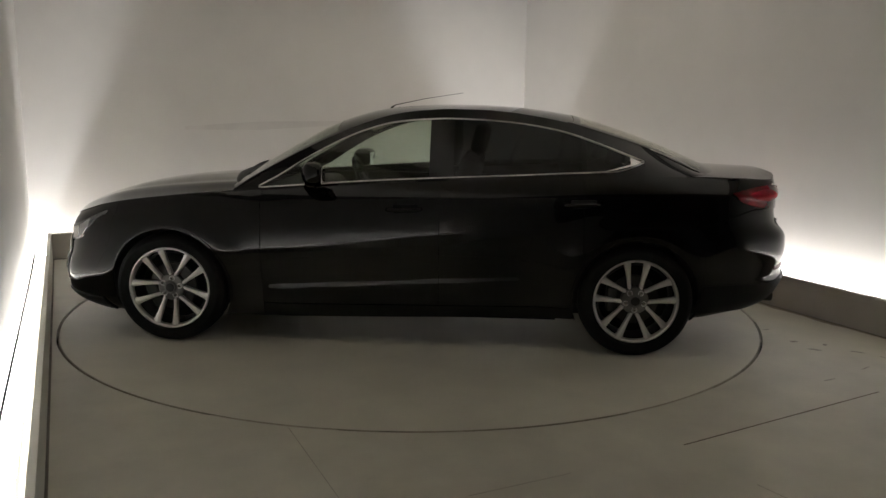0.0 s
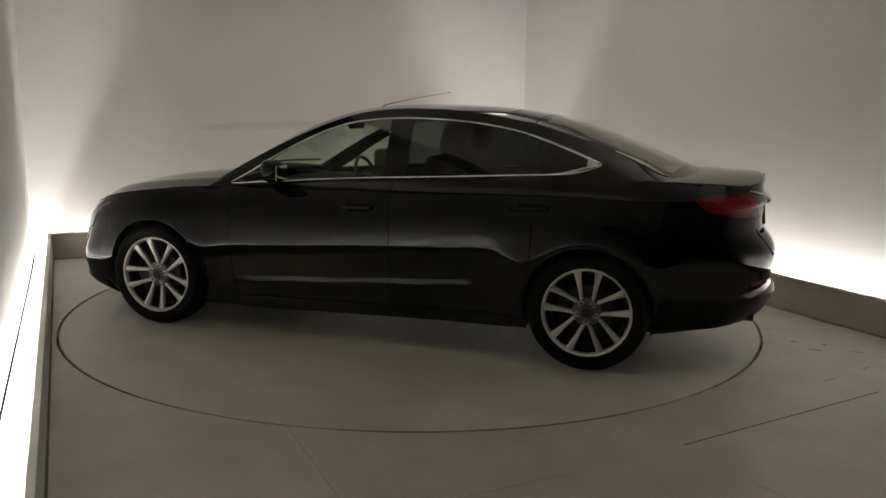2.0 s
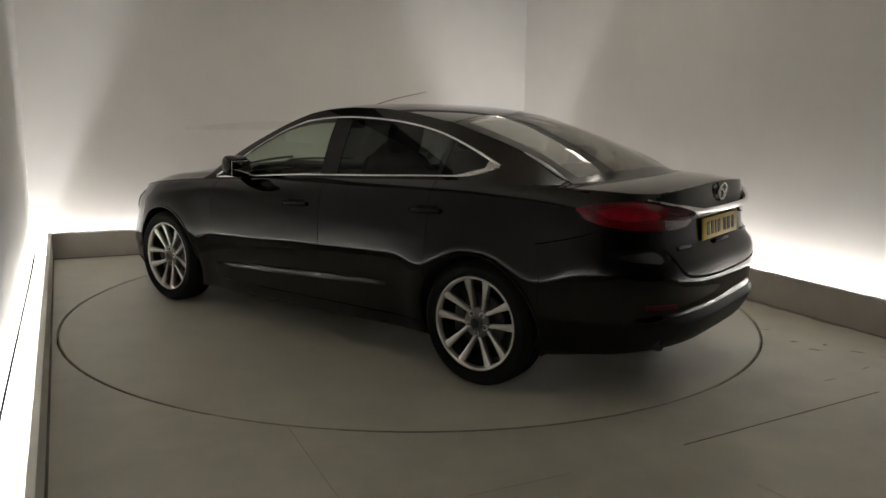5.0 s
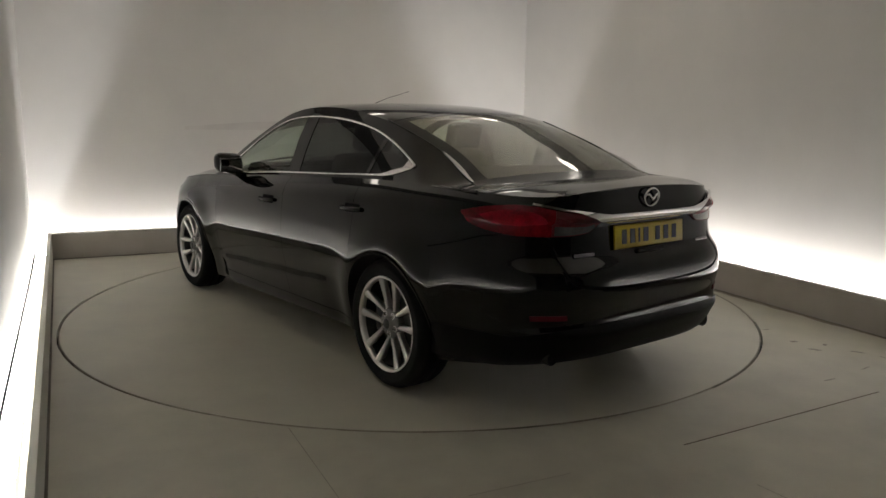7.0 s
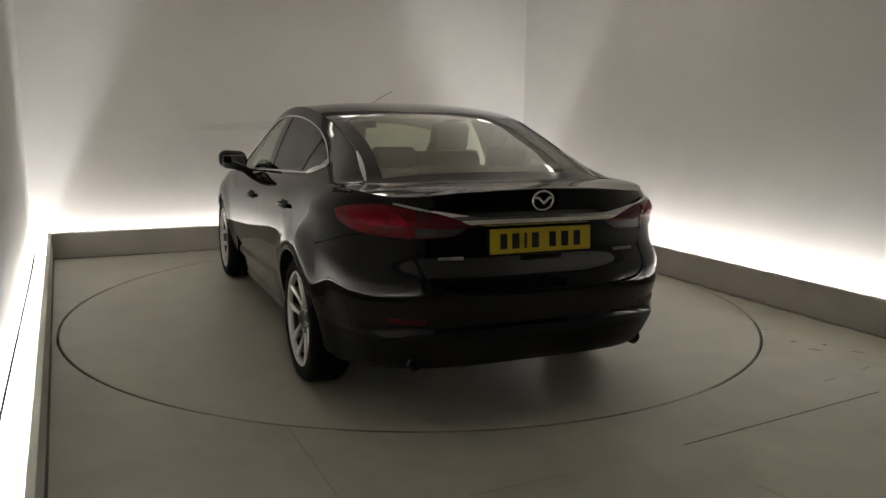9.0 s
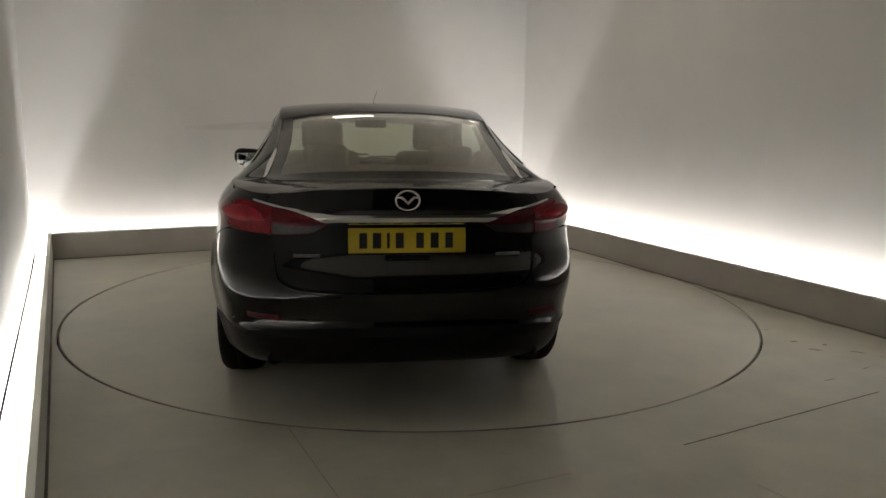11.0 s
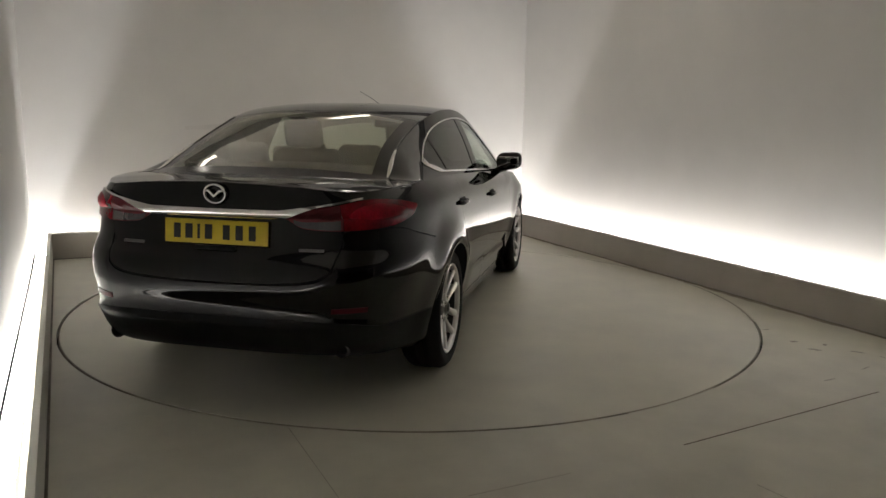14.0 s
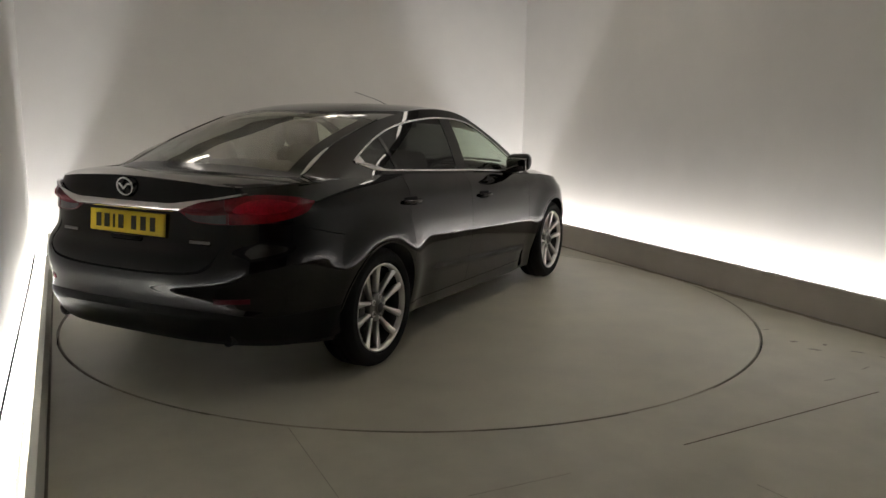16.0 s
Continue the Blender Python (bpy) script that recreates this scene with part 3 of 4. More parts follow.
def wheel_parts():
    """One wheel, its outer face towards +y, hub at the origin."""
    # barrel, backing and brake disc coloured dark for the shade behind the spokes
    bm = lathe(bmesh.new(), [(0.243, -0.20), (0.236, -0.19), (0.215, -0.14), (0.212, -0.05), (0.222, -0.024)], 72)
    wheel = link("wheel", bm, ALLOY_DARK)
    wheel["label"] = "silver alloy wheel with ten paired spokes"
    tyre = lathe(bmesh.new(), [(0.245, -0.21), (0.27, -0.216), (0.31, -0.212), (0.328, -0.195), (TYRE_R - 0.002, -0.17), (TYRE_R - 0.002, -0.135), (TYRE_R - 0.008, -0.133), (TYRE_R - 0.008, -0.125), (TYRE_R, -0.123), (TYRE_R, -0.085), (TYRE_R - 0.008, -0.083), (TYRE_R - 0.008, -0.075), (TYRE_R - 0.002, -0.073), (TYRE_R - 0.002, -0.035), (0.328, -0.012), (0.31, 0.004), (0.30, 0.0075), (0.297, 0.0065), (0.275, 0.008), (0.258, 0.004), (0.2515, -0.004)], 72)
    part("rim", lathe(bmesh.new(), [(0.232, -0.030), (0.234, -0.016), (0.238, -0.006), (0.243, 0.0), (0.248, 0.002), (0.253, -0.002), (0.253, -0.012)], 72), ALLOY, wheel, "bright silver outer rim")
    part("tyre", tyre, RUBBER, wheel, "worn black rubber tyre")
    back = lathe(bmesh.new(), [(0.02, -0.13), (0.212, -0.13)], 48)
    part("shade_backing", back, LINER, wheel)
    disc = lathe(bmesh.new(), [(0.05, -0.075), (0.07, -0.07), (0.145, -0.07), (0.147, -0.072), (0.147, -0.092), (0.07, -0.092)], 48)
    part("brake_disc", disc, STEEL, wheel, "grey steel brake disc")
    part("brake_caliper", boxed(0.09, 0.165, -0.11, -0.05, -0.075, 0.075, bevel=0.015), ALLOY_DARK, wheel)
    hub = lathe(bmesh.new(), [(0.0005, -0.012), (0.03, -0.012), (0.034, -0.016), (0.036, -0.024), (0.05, -0.028), (0.074, -0.03), (0.082, -0.036), (0.082, -0.065)], 40)
    part("hub", hub, HUB_GREY, wheel)
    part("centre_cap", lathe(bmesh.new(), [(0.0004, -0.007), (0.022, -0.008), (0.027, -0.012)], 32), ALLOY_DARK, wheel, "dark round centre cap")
    # a spoke: a tapered bar, dished towards the hub
    sp = bmesh.new()
    rows = []
    waist = curve((0, 0.011), (0.3, 0.0115), (0.6, 0.0155), (0.85, 0.0205), (1, 0.027))
    for t in span(0, 1, 14):
        r = 0.052 + t * 0.188
        w = waist(t)
        y = -0.034 + 0.026 * t ** 1.3
        rows.append([sp.verts.new(c) for c in ((r, y - 0.034, -w * 0.8), (r, y - 0.010, -w), (r, y - 0.003, -w * 0.85), (r, y + 0.002, -w * 0.15), (r, y + 0.002, w * 0.15), (r, y - 0.003, w * 0.85), (r, y - 0.010, w), (r, y - 0.034, w * 0.8))])
    for A, B in zip(rows, rows[1:]):
        for j in range(7):
            sp.faces.new((A[j], A[j + 1], B[j + 1], B[j]))
    bmesh.ops.recalc_face_normals(sp, faces=sp.faces)
    first = None
    for k in range(5):
        for sgn in (-1, 1):
            a = 90 + 72 * k
            m = pose(0, 0, 0, 0, -a, 0) @ pose(0, 0, sgn * 0.021, 0, -sgn * 9.5, 0)
            if first is None:
                first = part("spoke", sp, ALLOY, wheel, smooth=False, at=m)
            else:
                o = new("spoke", first.data)
                o.parent, o.matrix_basis = wheel, m
    nut = lathe(bmesh.new(), [(0.0003, -0.018), (0.007, -0.018), (0.0085, -0.021), (0.0085, -0.034)], 6)
    well = lathe(bmesh.new(), [(0.011, -0.0305), (0.0135, -0.026), (0.0165, -0.026), (0.0172, -0.031)], 16)
    fn = fw = None
    for k in range(5):
        a = math.radians(54 + 72 * k)
        m = pose(0.056 * math.cos(a), 0, 0.056 * math.sin(a))
        if fn is None:
            fn, fw = part("wheel_nut", nut, CHROME_SATIN, wheel, at=m), part("nut_well", well, ALLOY, wheel, at=m)
        else:
            for nm, src in (("wheel_nut", fn), ("nut_well", fw)):
                o = new(nm, src.data)
                o.parent, o.matrix_basis = wheel, m
    return wheel


def rounded(bm, c, size, bevel, m=None):
    (x, y, z), (a, b, d) = c, size
    return box(bm, x - a / 2, x + a / 2, y - b / 2, y + b / 2, z - d / 2, z + d / 2, bevel, 4, m)


def build_car():
    car = new("car")
    tagged(car, "glossy black four-door saloon car with silver alloy wheels", "car")
    # dark inner shell, seen in the panel gaps
    inner = []
    for side in (1, -1):
        def f(s, v, side=side):
            p = skin(s, v=v, out=-0.016)
            return Vector((p.x, p.y * side, p.z))
        inner.append((f, span(0.0, 3.0, 180), span(0.0, 0.985, 24), side < 0))
    sheet("body", inner, LINER, car, "matt black inner body shell", 0, arches=True)
    # underside
    ub = bmesh.new()
    box(ub, -1.8, 2.1, -0.55, 0.55, 0.165, 0.24)
    box(ub, -2.12, -1.8, -0.42, 0.42, 0.235, 0.30)
    box(ub, -0.96, 0.96, -0.74, 0.74, 0.168, 0.24)
    part("underbody", ub, LINER, car, smooth=False)

    G = 0.0005
    for side in (1, -1):
        flip = side < 0

        def sk(s, v, side=side):
            p = skin(s, v=v)
            return Vector((p.x, p.y * side, p.z))

        def skz(lo, hi, side=side):
            def f(s, t):
                p = skin(s, lo(s) + t * (hi(s) - lo(s)))
                return Vector((p.x, p.y * side, p.z))
            return f

        def top_of(s):
            if s <= 1:
                x = XF0 + NOSE * math.cos(s * math.pi / 2) ** (2 / NF)
            elif s < 2:
                x = XF0 + (XR0 - XF0) * (s - 1)
            else:
                x = XR0 - TAIL * math.cos((3 - s) * math.pi / 2) ** (2 / NR)
            return x, sill_z(x), shoulder_z(x)

        def lowest(s):
            return top_of(s)[1]

        def highest(s):
            return top_of(s)[2]
        sf, sd1, sd2, sd3 = s_of_x(1.86), s_of_x(0.84), s_of_x(-0.24), s_of_x(-1.09)
        sq = s_of_x(-1.80)
        sill_top = curve((0, 0.25), (1.1, 0.25), (1.9, 0.275), (3, 0.275))
        sheet("fender", [(skz(lowest, highest), span(sf + G, sd1 - G, 60), span(0, 1, 40), flip)], PAINT, car, arches=True)
        sheet("front_door", [(skz(lambda s: sill_top(s) + 0.002, highest), span(sd1 + G, sd2 - G, 40), span(0, 1, 36), flip)], PAINT, car)
        sheet("rear_door", [(skz(lambda s: sill_top(s) + 0.002, highest), span(sd2 + G, sd3 - G, 40), span(0, 1, 36), flip)], PAINT, car, arches=True)
        sheet("sill", [(skz(lowest, lambda s: sill_top(s) - 0.002), span(sd1 + G, sd3 - G, 60), span(0, 1, 8), flip)], PAINT, car, arches=True)
        bump_top = curve((sq, 0.80), (s_of_x(-2.0), 0.845), (s_of_x(-2.15), 0.885), (2.5, 0.895), (3, 0.895))
        sheet("quarter_panel", [(skz(lowest, highest), span(sd3 + G, sq - G / 2, 44), span(0, 1, 40), flip),
                                (skz(lambda s: bump_top(s) + 0.003, highest), span(sq - G / 2, s_of_y(0.66), 30), span(0, 1, 14), flip)], PAINT, car, arches=True)
        # wheel housing
        for cx in (AXLE, -AXLE):
            def arch(a, t, cx=cx, side=side):
                x, z = cx + ARCH_R * math.cos(a), HUB_Z + ARCH_R * math.sin(a)
                z = max(z, 0.13)
                y0 = skin(s_of_x(x), max(z, 0.17)).y - 0.002
                return Vector((x, side * (y0 + (0.50 - y0) * t), z))
            sheet("wheel_housing", [(arch, span(-0.36, math.pi + 0.36, 40), [0, 0.05, 0.4, 1], not flip)], LINER, car, "matt black wheel housing", 0)
            def lip(a, t, cx=cx, side=side):
                r = ARCH_R - 0.001 + 0.012 * t
                x, z = cx + r * math.cos(a), HUB_Z + r * math.sin(a)
                y0 = skin(s_of_x(x), max(z, 0.17), out=0.001).y
                return Vector((x, side * y0, z))
            sheet("arch_lip", [(lip, span(-0.2, math.pi + 0.2, 48), [0, 0.5, 1], not flip)], PAINT, car, "", 0.003)
        # cabin side: pillars and frames
        fs = sided(side_x, side)
        xs = span(0.862, -1.444, 70)
        sheet("door_frame", [(lambda x, t: fs(x, dlo_up(x) + t * (rail_z(x) - dlo_up(x))), xs, span(0, 1, 5), flip),
                             (lambda x, t: fs(x, shoulder_z(x) - 0.004 + t * (dlo_low(x) - shoulder_z(x) + 0.004)), xs, span(0, 1, 3), flip),
                             (lambda x, t: fs(x, shoulder_z(x) - 0.004 + t * max(0.004, rail_z(x) - shoulder_z(x) + 0.004)), span(-1.444, -1.98, 20), span(0, 1, 8), flip),
                             (lambda x, t: fs(x, shoulder_z(x) - 0.004 + t * max(0.004, rail_z(x) - shoulder_z(x) + 0.004)), span(1.02, 0.862, 8), span(0, 1, 8), flip)], PAINT, car)

        def pane(a, b, inset=0.004):
            def f(x, t):
                p = side_x(x, dlo_low(x) + 0.003 + t * max(0.001, dlo_up(x) - dlo_low(x) - 0.006))
                return Vector((p.x, side * (p.y - inset), p.z))
            return (f, span(a, b, 24), span(0, 1, 8), flip)
        sheet("front_side_window", [pane(0.84, -0.17)], GLASS, car, "clear front door glass", 0.0)
        sheet("rear_side_window", [pane(-0.315, -1.075)], GLASS_PRIVACY, car, "dark privacy glass", 0.0)
        sheet("quarter_window", [pane(-1.105, -1.365)], GLASS_PRIVACY, car, "dark privacy glass", 0.0)
        sheet("window_corner_trim", [pane(-1.365, -1.4435, -0.002)], CHROME_SATIN, car, "wide chrome corner of the window surround", 0.004)
        sheet("centre_pillar", [pane(-0.17, -0.315, 0.001)], BLACK_GLOSS, car, "gloss black centre pillar", 0.004)
        sheet("window_divider", [pane(-1.075, -1.105, 0.001)], BLACK_GLOSS, car, "gloss black divider", 0.004)
        # chrome round the side glass
        up = [fs(x, dlo_up(x) + 0.002) + Vector((0, side * 0.003, 0)) for x in span(0.862, -1.444, 60)]
        part("upper_window_trim", tube(bmesh.new(), up, [0.0062 + 0.003 * min(1, max(0, (-p.x - 0.9) / 0.4)) for p in up], 8, 0.55), CHROME, car, "bright chrome window surround")
        lo = [fs(x, dlo_low(x) - 0.002) + Vector((0, side * 0.003, 0)) for x in span(0.862, -1.444, 60)]
        part("lower_window_trim", tube(bmesh.new(), lo, [0.006 + 0.011 * min(1, max(0, (-p.x - 1.2) / 0.1)) * max(0.3, min(1, (p.x + 1.46) / 0.1)) for p in lo], 8, 0.55), CHROME, car, "bright chrome waist strip")
        # rear screen edge strip
        edge = [Vector((q.x, side * q.y, q.z + 0.001)) for q in (top_x(x, 0.012) for x in span(-1.0, -1.50, 14))]
        part("rear_screen_trim", tube(bmesh.new(), edge, 0.0045, 8), TRIM_GREY, car, "narrow dark rear screen trim")
        # bright foot: a reflection on the trim, built in as satin chrome
        foot = [Vector((q.x, side * q.y, q.z + 0.001)) for q in (top_x(x, 0.012) for x in span(-1.50, -1.80, 12))]
        part("screen_foot_glint", tube(bmesh.new(), foot, [0.0045, 0.006, 0.007, 0.008, 0.009, 0.010, 0.011, 0.011, 0.011, 0.010, 0.008, 0.006, 0.004], 10, 1.3), CHROME_SATIN, car, "reflection on the foot of the rear screen trim, shaped in bright chrome")
        # door handles
        for hx, hz in ((-0.03, 0.856), (-1.075, 0.905)):
            p = skin(s_of_x(hx), hz)
            cup = bmesh.new()
            rounded(cup, (0, 0, 0), (0.15, 0.012, 0.066), 0.0055)
            part("handle_recess", cup, LINER, car, at=pose(hx - 0.01, side * (p.y - 0.004), hz - 0.004, 0, 1.5, 0))
            hd = tube(bmesh.new(), [(-0.10, 0, 0), (-0.095, 0.012 * side, 0), (-0.07, 0.022 * side, 0), (0, 0.026 * side, 0), (0.07, 0.022 * side, 0), (0.095, 0.012 * side, 0), (0.10, 0, 0)], 0.0125, 10)
            part("door_handle", hd, PAINT, car, at=pose(hx, side * (p.y - 0.002), hz, 0, 2.0, 0))
        # side mirror
        mb = bmesh.new()
        rounded(mb, (0, 0, 0), (0.15, 0.205, 0.148), 0.055)
        for v in mb.verts:
            k = (v.co.y * side + 0.11) / 0.22
            v.co.z *= 1.0 - 0.14 * max(0, k)
            v.co.x *= 1.0 - 0.25 * max(0, k)
            v.co.x -= 0.05 * k * k
            v.co.z += 0.022 * k
        mirror = part("side_mirror", mb, PAINT, car, "black side mirror", at=pose(0.52, side * 0.945, 1.048))
        mg = bmesh.new()
        rounded(mg, (0, 0, 0), (0.006, 0.165, 0.088), 0.0028)
        part("mirror_glass", mg, MIRROR, mirror, at=pose(-0.078, side * 0.0, 0.004, 0, 0, side * 6))
        part("mirror_foot", tube(bmesh.new(), [(0.03, -side * 0.13, -0.085), (0.02, -side * 0.08, -0.06), (0.0, -side * 0.03, -0.04)], [0.03, 0.026, 0.03], 10, 1.3), BLACK_GLOSS, mirror)
        # tail lamp: red shell round the corner, clear strip inboard
        s_tip, s_in, s_mid = s_of_x(-2.00), s_of_y(0.33), s_of_y(0.60)
        hi = curve((s_tip, 0.985), (s_of_x(-2.12), 1.010), (s_of_x(-2.25), 1.022), (s_of_y(0.7), 1.018), (s_of_y(0.6), 1.0), (s_of_y(0.42), 0.967), (s_in, 0.952))
        lw = curve((s_tip, 0.975), (s_of_x(-2.08), 0.930), (s_of_x(-2.19), 0.902), (s_of_y(0.7), 0.888), (s_of_y(0.55), 0.884), (s_of_y(0.43), 0.893), (s_in, 0.945))

        def lens(a, b, t0, t1, out):
            def f(s, t):
                z = lw(s) + (t0 + (t1 - t0) * t) * (hi(s) - lw(s))
                p = skin(s, z, out=out)
                return Vector((p.x, p.y * side, p.z))
            return (f, span(a, b, 30), span(0, 1, 8), flip)
        lamp = sheet("tail_lamp", [lens(s_tip, s_mid, 0, 1, 0.010)], RED_LENS, car, "red tail lamp wrapping round the corner", 0.012)
        c0, c1 = s_of_x(-2.10), s_of_y(0.63)

        def core(s, t):
            u = (s - c0) / (c1 - c0)
            z = lw(s) + (0.58 + (t - 0.5) * 0.52 * max(0.02, math.sin(math.pi * u)) ** 0.6) * (hi(s) - lw(s))
            p = skin(s, z, out=0.0115)
            return Vector((p.x, p.y * side, p.z))
        sheet("lamp_core", [(core, span(c0, c1, 24), span(0, 1, 6), flip)], RED_CORE, lamp, "brighter red lamp core", 0.003)
        sheet("reversing_lens", [lens(s_mid + 0.012, s_of_y(0.38), 0.04, 0.42, 0.010)], CLEAR_LENS, lamp, "clear grey lens", 0.010)
        sheet("inner_red_lens", [lens(s_mid + 0.002, s_in, 0.0, 1.0, 0.008)], DARK_RED, lamp, "dark red lens", 0.010)
        # head lamp
        h0, h1 = s_of_x(1.93), 0.36
        hup = curve((h1, 0.665), (h0, 0.795), (0.5, 0.70))
        hlw = curve((h1, 0.585), (h0, 0.77), (0.5, 0.592), (0.7, 0.635))

        def hl(s, t):
            p = skin(s, hlw(s) + t * max(0.004, min(hup(s), highest(s) - 0.004) - hlw(s)), out=0.006)
            return Vector((p.x, p.y * side, p.z))
        hlamp = sheet("headlamp", [(hl, span(h1, h0, 24), span(0, 1, 8), flip)], HEADLAMP, car, "clear headlamp with silver inside", 0.01)
        for q0, q1 in ((0.22, 0.42), (0.50, 0.72)):
            def bowl(s, t):
                p = skin(s, hlw(s) + (0.08 + 0.72 * t) * max(0.004, min(hup(s), highest(s) - 0.004) - hlw(s)), out=0.0085)
                return Vector((p.x, p.y * side, p.z))
            sheet("reflector_bowl", [(bowl, span(h1 + (h0 - h1) * q0, h1 + (h0 - h1) * q1, 6), span(0, 1, 6), flip)], ALLOY, hlamp, "silver lamp bowl", 0.004)
        # reflector in the rear bumper
        def refl(s, t):
            p = skin(s, 0.516 + 0.024 * t, out=0.004)
            return Vector((p.x, p.y * side, p.z))
        sheet("reflector", [(refl, span(s_of_y(0.715), s_of_y(0.57), 10), span(0, 1, 4), flip)], DARK_RED, car, "slim red reflector", 0.006)
        # small emblem bars on the lid: plain shapes
        y = 0.44 if side > 0 else 0.46
        p = skin(s_of_y(y), 0.797)
        part("emblem_bar", boxed(-0.006, 0.006, -0.058, 0.058, -0.007, 0.007, bevel=0.003), HUB_GREY, car, "small plain chrome emblem", at=pose(p.x - 0.003, side * y, 0.797, 0, 8, -side * 6))
        # exhaust tip
        ex = lathe(bmesh.new(), [(0.028, -0.06), (0.028, 0.05), (0.031, 0.054), (0.034, 0.05), (0.034, -0.06)], 28)
        part("exhaust_tip", ex, STEEL, car, "dark metal exhaust tip", at=pose(-2.255, side * 0.588, 0.330, 0, 0, 90))
        part("exhaust_bore", lathe(bmesh.new(), [(0.0004, 0.01), (0.0282, 0.01)], 24), LINER, car, at=pose(-2.255, side * 0.588, 0.330, 0, 0, 90))
    # bumpers, bonnet, boot lid: across the car
    def both(fn, us, vs):
        return [(fn, us, vs, False), (lambda u, v: Vector((fn(u, v).x, -fn(u, v).y, fn(u, v).z)), us, vs, True)]

    def run_ends(s):
        if s <= 1:
            x = XF0 + NOSE * math.cos(s * math.pi / 2) ** (2 / NF)
        elif s < 2:
            x = XF0 + (XR0 - XF0) * (s - 1)
        else:
            x = XR0 - TAIL * math.cos((3 - s) * math.pi / 2) ** (2 / NR)
        return x, sill_z(x), shoulder_z(x)

    def front(s, t):
        x, lo, hi = run_ends(s)
        return skin(s, lo + t * (hi - lo))
    sheet("front_bumper", both(front, span(0, s_of_x(1.86) - G, 40), span(0, 1, 36)), PAINT, car, arches=True)

    def lip(s, t):
        return skin(s, run_ends(s)[1] + 0.002 + 0.075 * t, out=0.010)
    sheet("front_apron", both(lip, span(0, s_of_x(1.84), 30), span(0, 1, 6)), PLASTIC, car, "black lower front lip", 0.012)

    def grille(s, t):
        return skin(s, 0.33 + 0.27 * t, out=0.005)
    sheet("grille", both(grille, span(0, 0.42, 16), span(0, 1, 10)), PLASTIC, car, "black grille", 0.01)
    # chrome wing under the grille, rising to the lamps
    wing_z = curve((0.0, 0.335), (0.22, 0.345), (0.32, 0.40), (0.38, 0.50), (0.41, 0.60))

    def wing(s, t):
        return skin(s, wing_z(s) + 0.024 * (t - 0.5), out=0.012)
    sheet("grille_wing", both(wing, span(0.0, 0.41, 30), span(0, 1, 4)), CHROME_SATIN, car, "chrome wing under the grille", 0.012)
    sq = s_of_x(-1.80)
    btop = curve((sq, 0.80), (s_of_x(-2.0), 0.845), (s_of_x(-2.15), 0.885), (s_of_y(0.66), 0.892), (s_of_y(0.60), 0.875), (s_of_y(0.56), 0.70), (s_of_y(0.48), 0.66), (s_of_y(0.3), 0.645), (3, 0.64))

    def rear(s, t):
        x, lo, hi = run_ends(s)
        lo = max(lo, 0.0)
        return skin(s, lo + t * (btop(s) - 0.002 - lo))
    ss = span(sq + G / 2, s_of_y(0.68), 30) + span(s_of_y(0.66), s_of_y(0.46), 24) + span(s_of_y(0.44), 3, 14)
    sheet("rear_bumper", both(rear, ss, span(0, 1, 44)), PAINT, car, arches=True)

    def apron(s, t):
        return skin(s, max(0.262, run_ends(s)[1] - 0.004) + 0.004 + (0.445 - 0.27) * t, out=0.004)
    sheet("rear_apron", both(apron, span(s_of_x(-1.80), 3, 46), span(0, 1, 10)), PLASTIC, car, "satin black lower bumper", 0.008)
    lidlow = curve((s_of_y(0.60), 0.885), (s_of_y(0.555), 0.71), (s_of_y(0.475), 0.668), (s_of_y(0.3), 0.652), (3, 0.645))

    def lid(s, t):
        x, lo, hi = run_ends(s)
        lo = lidlow(s) + 0.003
        return skin(s, lo + t * (hi - lo))
    sl = span(s_of_y(0.655), s_of_y(0.45), 26) + span(s_of_y(0.43), 3, 16)

    def deck(s, w):
        x, lo, hi = run_ends(s)
        p = skin(s, hi)
        return Vector((p.x, p.y * (1 - w), p.z + max(0, deck_z(p.x) - p.z) * (1 - (1 - w) ** 2.2)))
    sdeck = span(s_of_x(-1.72), s_of_x(-2.2), 16) + span(s_of_x(-2.23), s_of_y(0.66), 12) + span(s_of_y(0.64), 3, 30)
    sheet("boot_lid", both(lid, sl, span(0, 1, 34)) + [(a, b, c, not d) for a, b, c, d in both(deck, sdeck, span(0, 1, 16))], PAINT, car, thick=0.004)

    def hood(s, w):
        x, lo, hi = run_ends(s)
        p = skin(s, hi)
        k = 1 - (1 - w) ** 2.4
        ridge = 0.012 * math.exp(-((w - 0.22) / 0.1) ** 2) * min(1, max(0, (2.3 - p.x) / 0.4))
        return Vector((p.x, p.y * (1 - w), p.z + max(0, hood_z(p.x) - p.z) * k + ridge))
    sheet("bonnet", [(a, b, c, not d) for a, b, c, d in both(hood, span(0, s_of_x(0.93), 60), span(0, 1, 20))], PAINT, car, thick=0.004)
    # roof and screens
    rf = lambda x, w: top_x(x, w)
    ws = span(0, 1, 20)
    sheet("roof", both(rf, span(0.40, -1.03, 50), ws), PAINT, car, thick=0.01)
    for one in both(rf, span(1.02, 0.40, 24), span(0, 0.07, 3)):
        sheet("windscreen_pillar", [one], PAINT, car, thick=0.01)
    for one in both(rf, span(-1.03, -1.98, 30), span(0, 0.035, 3)):
        sheet("rear_pillar", [one], PAINT, car, thick=0.01)
    sheet("windscreen", both(rf, span(1.02, 0.405, 26), span(0.07, 1, 18)), GLASS, car, "clear windscreen", 0)
    sheet("rear_window", both(rf, span(-1.075, -1.79, 30), span(0.13, 1, 20)), GLASS_REAR, car, "pale tinted rear window with reflections put into its film", 0)
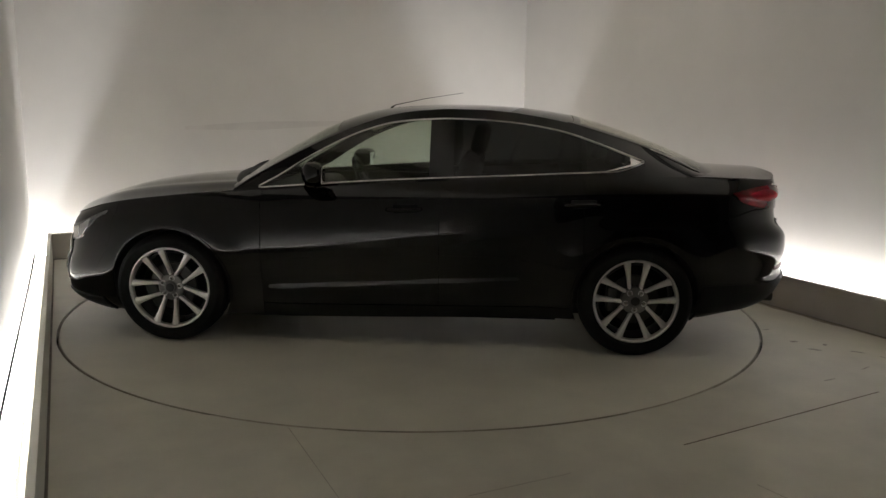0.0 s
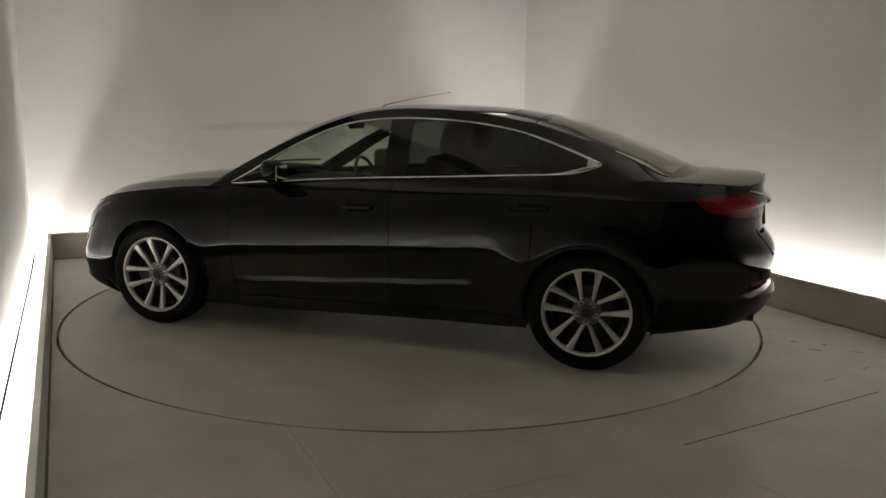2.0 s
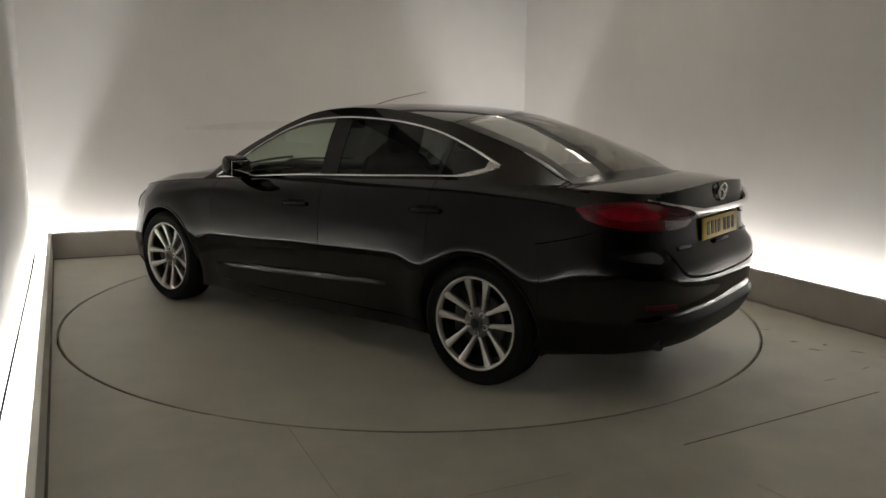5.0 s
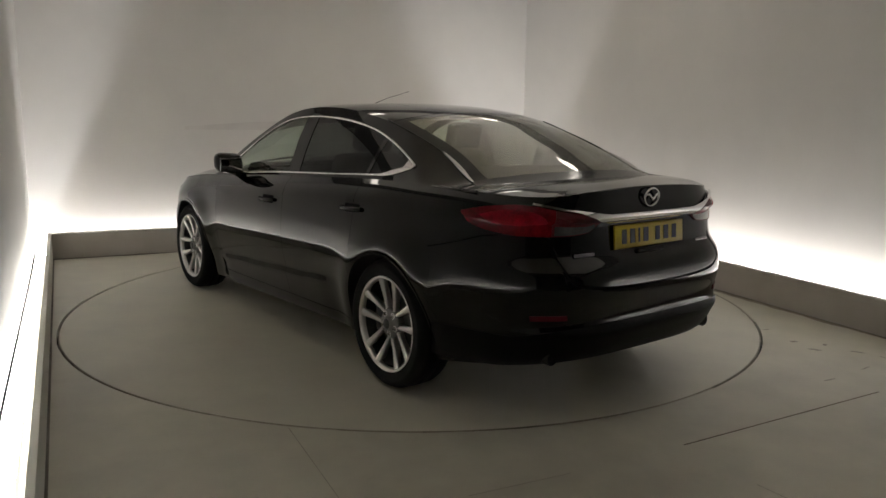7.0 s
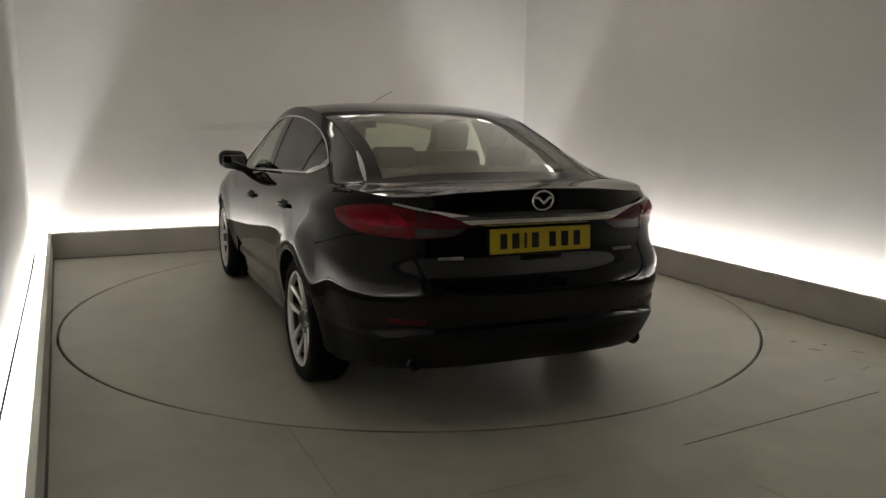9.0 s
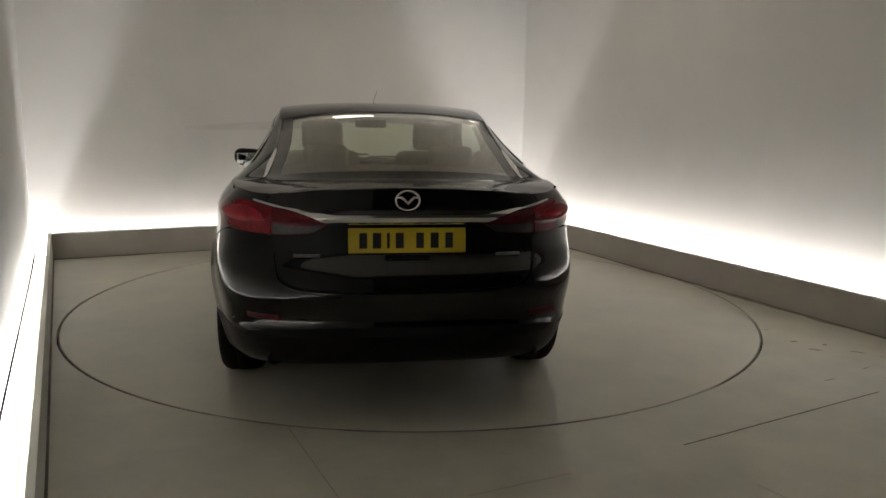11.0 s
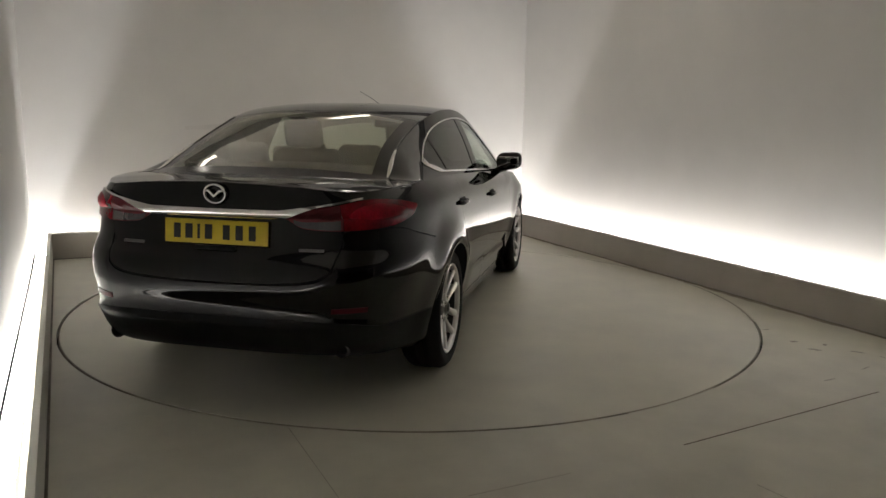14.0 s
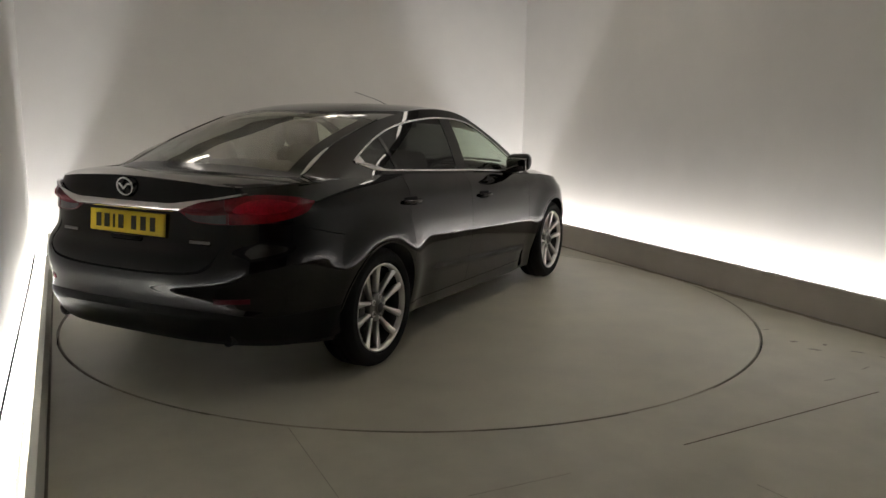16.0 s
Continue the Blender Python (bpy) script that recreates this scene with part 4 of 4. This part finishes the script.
    sheet("rear_window_border", both(rf, span(-1.035, -1.79, 30), span(0.035, 0.13, 5)) + both(rf, span(-1.035, -1.075, 3), span(0.13, 1, 20)), BLACK_GLOSS, car, "black printed border of the rear window", 0.003)
    sheet("rear_window_base", both(rf, span(-1.79, -1.98, 10), span(0.035, 1, 18)), BLACK_GLOSS, car, "black band at the foot of the rear window", 0.004)
    sheet("headliner", both(lambda x, w: top_x(x, w) - Vector((0, 0, 0.035)), span(0.38, -1.02, 20), span(0.08, 1, 12)), HEADLINER, car, "pale grey headliner", 0.004)
    # cowl and wipers at the foot of the windscreen
    cw = bmesh.new()
    tube(cw, [Vector((1.135 - 0.16 * (y / 0.74) ** 2, y, 1.0 - 0.045 * (y / 0.74) ** 2)) for y in span(-0.74, 0.74, 24)], 0.028, 10, 1.6)
    part("cowl", cw, PLASTIC, car, "black plastic cowl under the windscreen")
    for y0, y1 in ((0.55, -0.02), (-0.02, -0.60)):
        arm = []
        for t in span(0, 1, 10):
            y = y0 + (y1 - y0) * t
            x = 1.10 - 0.16 * (y / 0.74) ** 2 - 0.05 * t
            arm.append((x, y, 1.035 - 0.045 * (y / 0.74) ** 2 + 0.03 * t))
        part("wiper", tube(bmesh.new(), arm, 0.009, 6), PLASTIC, car, "black windscreen wiper")
    # chrome bar across the tail, rising towards the lamps
    bz = curve((0.0, 0.962), (0.3, 0.963), (0.42, 0.973), (0.6, 1.008), (0.70, 1.024))

    def bar(y, t):
        p = skin(s_of_y(y), bz(y) + (t - 0.5) * (0.018 - 0.012 * max(0, (y - 0.25) / 0.5)), out=0.011)
        return p
    sheet("chrome_bar", both(bar, span(0.0, 0.70, 36), span(0, 1, 4)), CHROME, car, "bright chrome tail bar", 0.012)
    # round emblem: ring and swept wings as plain shapes
    em = lathe(bmesh.new(), [(0.050, 0.0), (0.052, 0.006), (0.057, 0.008), (0.061, 0.005), (0.062, 0.0)], 40)
    for v in em.verts:
        v.co.z *= 0.82
    tube(em, [(-0.05, 0.004, 0.014), (-0.03, 0.006, 0.016), (0, 0.007, -0.012), (0.03, 0.006, 0.016), (0.05, 0.004, 0.014)], [0.005, 0.007, 0.009, 0.007, 0.005], 8)
    part("emblem", em, CHROME, car, "plain chrome oval emblem", at=pose(-2.353, 0, 1.040, 0, 0, 90) @ pose(0, 0, 0, -6, 0, 0) @ Matrix.Scale(0.93, 4))
    # number plate: yellow, its marks as plain bars
    plate = part("number_plate", boxed(-0.006, 0.006, -0.26, 0.26, -0.0555, 0.0555, bevel=0.003), PLATE, car, "yellow rear number plate with black bars", at=pose(-2.353, 0, 0.864, 0, 5, 0))
    xs = [0.195, 0.135, 0.085, 0.035, -0.055, -0.12, -0.185]
    for y, w in zip(xs, (0.034, 0.036, 0.012, 0.036, 0.034, 0.036, 0.034)):
        part("plate_bar", boxed(-0.0085, -0.0055, y - w / 2, y + w / 2, -0.034, 0.034), INK, plate, smooth=False)
    part("lid_handle", boxed(-0.01, 0.008, -0.10, 0.10, -0.012, 0.008, bevel=0.004), PLASTIC, car, at=pose(-2.362, 0, 0.794))
    # aerial
    part("aerial", tube(bmesh.new(), [(0, 0, -0.01), (-0.005, 0, 0.012), (-0.03, 0, 0.03), (-0.24, 0, 0.076), (-0.50, 0, 0.118)], [0.011, 0.008, 0.003, 0.0018, 0.0013], 8), PLASTIC, car, "thin black roof aerial", at=pose(0.165, 0, 1.443))
    # cabin
    for side in (1, -1):
        seat = bmesh.new()
        rounded(seat, (-0.02, side * 0.37, 0.52), (0.52, 0.50, 0.16), 0.05, None)
        rounded(seat, (0, 0, 0), (0.15, 0.50, 0.62), 0.06, pose(-0.34, side * 0.37, 0.86, 0, -18, 0))
        st = part("front_seat", seat, CLOTH, car, "black cloth front seat")
        hr = bmesh.new()
        rounded(hr, (0, 0, 0), (0.10, 0.27, 0.19), 0.04, pose(-0.47, side * 0.37, 1.265, 0, -14, 0))
        part("headrest", hr, CLOTH, st)
        part("headrest_post", tube(bmesh.new(), [(-0.44, side * 0.37, 1.1), (-0.46, side * 0.37, 1.2)], 0.007), CHROME_SATIN, st)
        rh = bmesh.new()
        rounded(rh, (0, 0, 0), (0.09, 0.25, 0.14), 0.035, pose(-1.34, side * 0.35, 1.165, 0, -18, 0))
        part("rear_headrest", rh, CLOTH, car, "black rear headrest")
        trim = boxed(-1.2, 0.8, side * 0.80 - 0.02, side * 0.80 + 0.02, 0.3, 0.95)
        part("door_trim", trim, PLASTIC, car, smooth=False)
    rs = bmesh.new()
    rounded(rs, (-0.98, 0, 0.52), (0.5, 1.25, 0.18), 0.05)
    rounded(rs, (0, 0, 0), (0.16, 1.25, 0.62), 0.06, pose(-1.27, 0, 0.83, 0, -22, 0))
    part("rear_seat", rs, CLOTH, car, "black cloth rear bench")
    shelf = boxed(-1.95, -1.38, -0.66, 0.66, 1.03, 1.05, bevel=0.004)
    part("parcel_shelf", shelf, CLOTH, car)
    dash = bmesh.new()
    rounded(dash, (0.82, 0, 0.82), (0.42, 1.48, 0.24), 0.08)
    part("dashboard", dash, PLASTIC, car, "black dashboard")
    sw = bmesh.new()
    lathe(sw, [(0.185 + 0.014 * math.cos(a), 0.014 * math.sin(a)) for a in span(0, 2 * math.pi, 8)], 36)
    rounded(sw, (0, 0, 0), (0.14, 0.04, 0.12), 0.018)
    box(sw, -0.18, 0.18, -0.008, 0.008, -0.02, 0.02)
    part("steering_wheel", sw, PLASTIC, car, "black steering wheel", at=pose(0.42, -0.37, 0.91, 0, 0, 90) @ pose(0, 0, 0, 22, 0, 0))
    mi = bmesh.new()
    rounded(mi, (0, 0, 0), (0.03, 0.24, 0.065), 0.012)
    part("interior_mirror", mi, PLASTIC, car, at=pose(0.36, 0, 1.335, 0, 10, 0))
    # wheels
    w = wheel_parts()
    w.parent = car
    w.matrix_basis = pose(AXLE, WHEEL_Y, HUB_Z, 0, 27, 0)
    for m in (pose(-AXLE, WHEEL_Y, HUB_Z), pose(AXLE, -WHEEL_Y, HUB_Z, 0, 0, 180), pose(-AXLE, -WHEEL_Y, HUB_Z, 0, 0, 180) @ pose(0, 0, 0, 0, 18, 0)):
        copy_thing(w, m)
    return car


build_bay()
build_scuffs()
build_block()
TURNTABLE = build_turntable()
CAR = build_car()


# ---- what moves: the turntable carries the car round ----
def heading(t):
    """The car's heading in degrees at t seconds."""
    return HEAD(t)


HEAD = curve((0, 174.51), (1.5, 164.35), (3.5, 150.50), (7, 125.87), (9, 111.47), (12.5, 85.85), (14.5, 71.43), (16, 60.74))


def motions():
    spot = pose(-0.013, 0.3215, 0)
    times = span(0, 16, 32)
    walk(CAR, [(t, pose(0, 0, 0, 0, 0, heading(t)) @ spot) for t in times])
    walk(TURNTABLE, [(t, pose(0, 0, 0, 0, 0, heading(t))) for t in times])


motions()
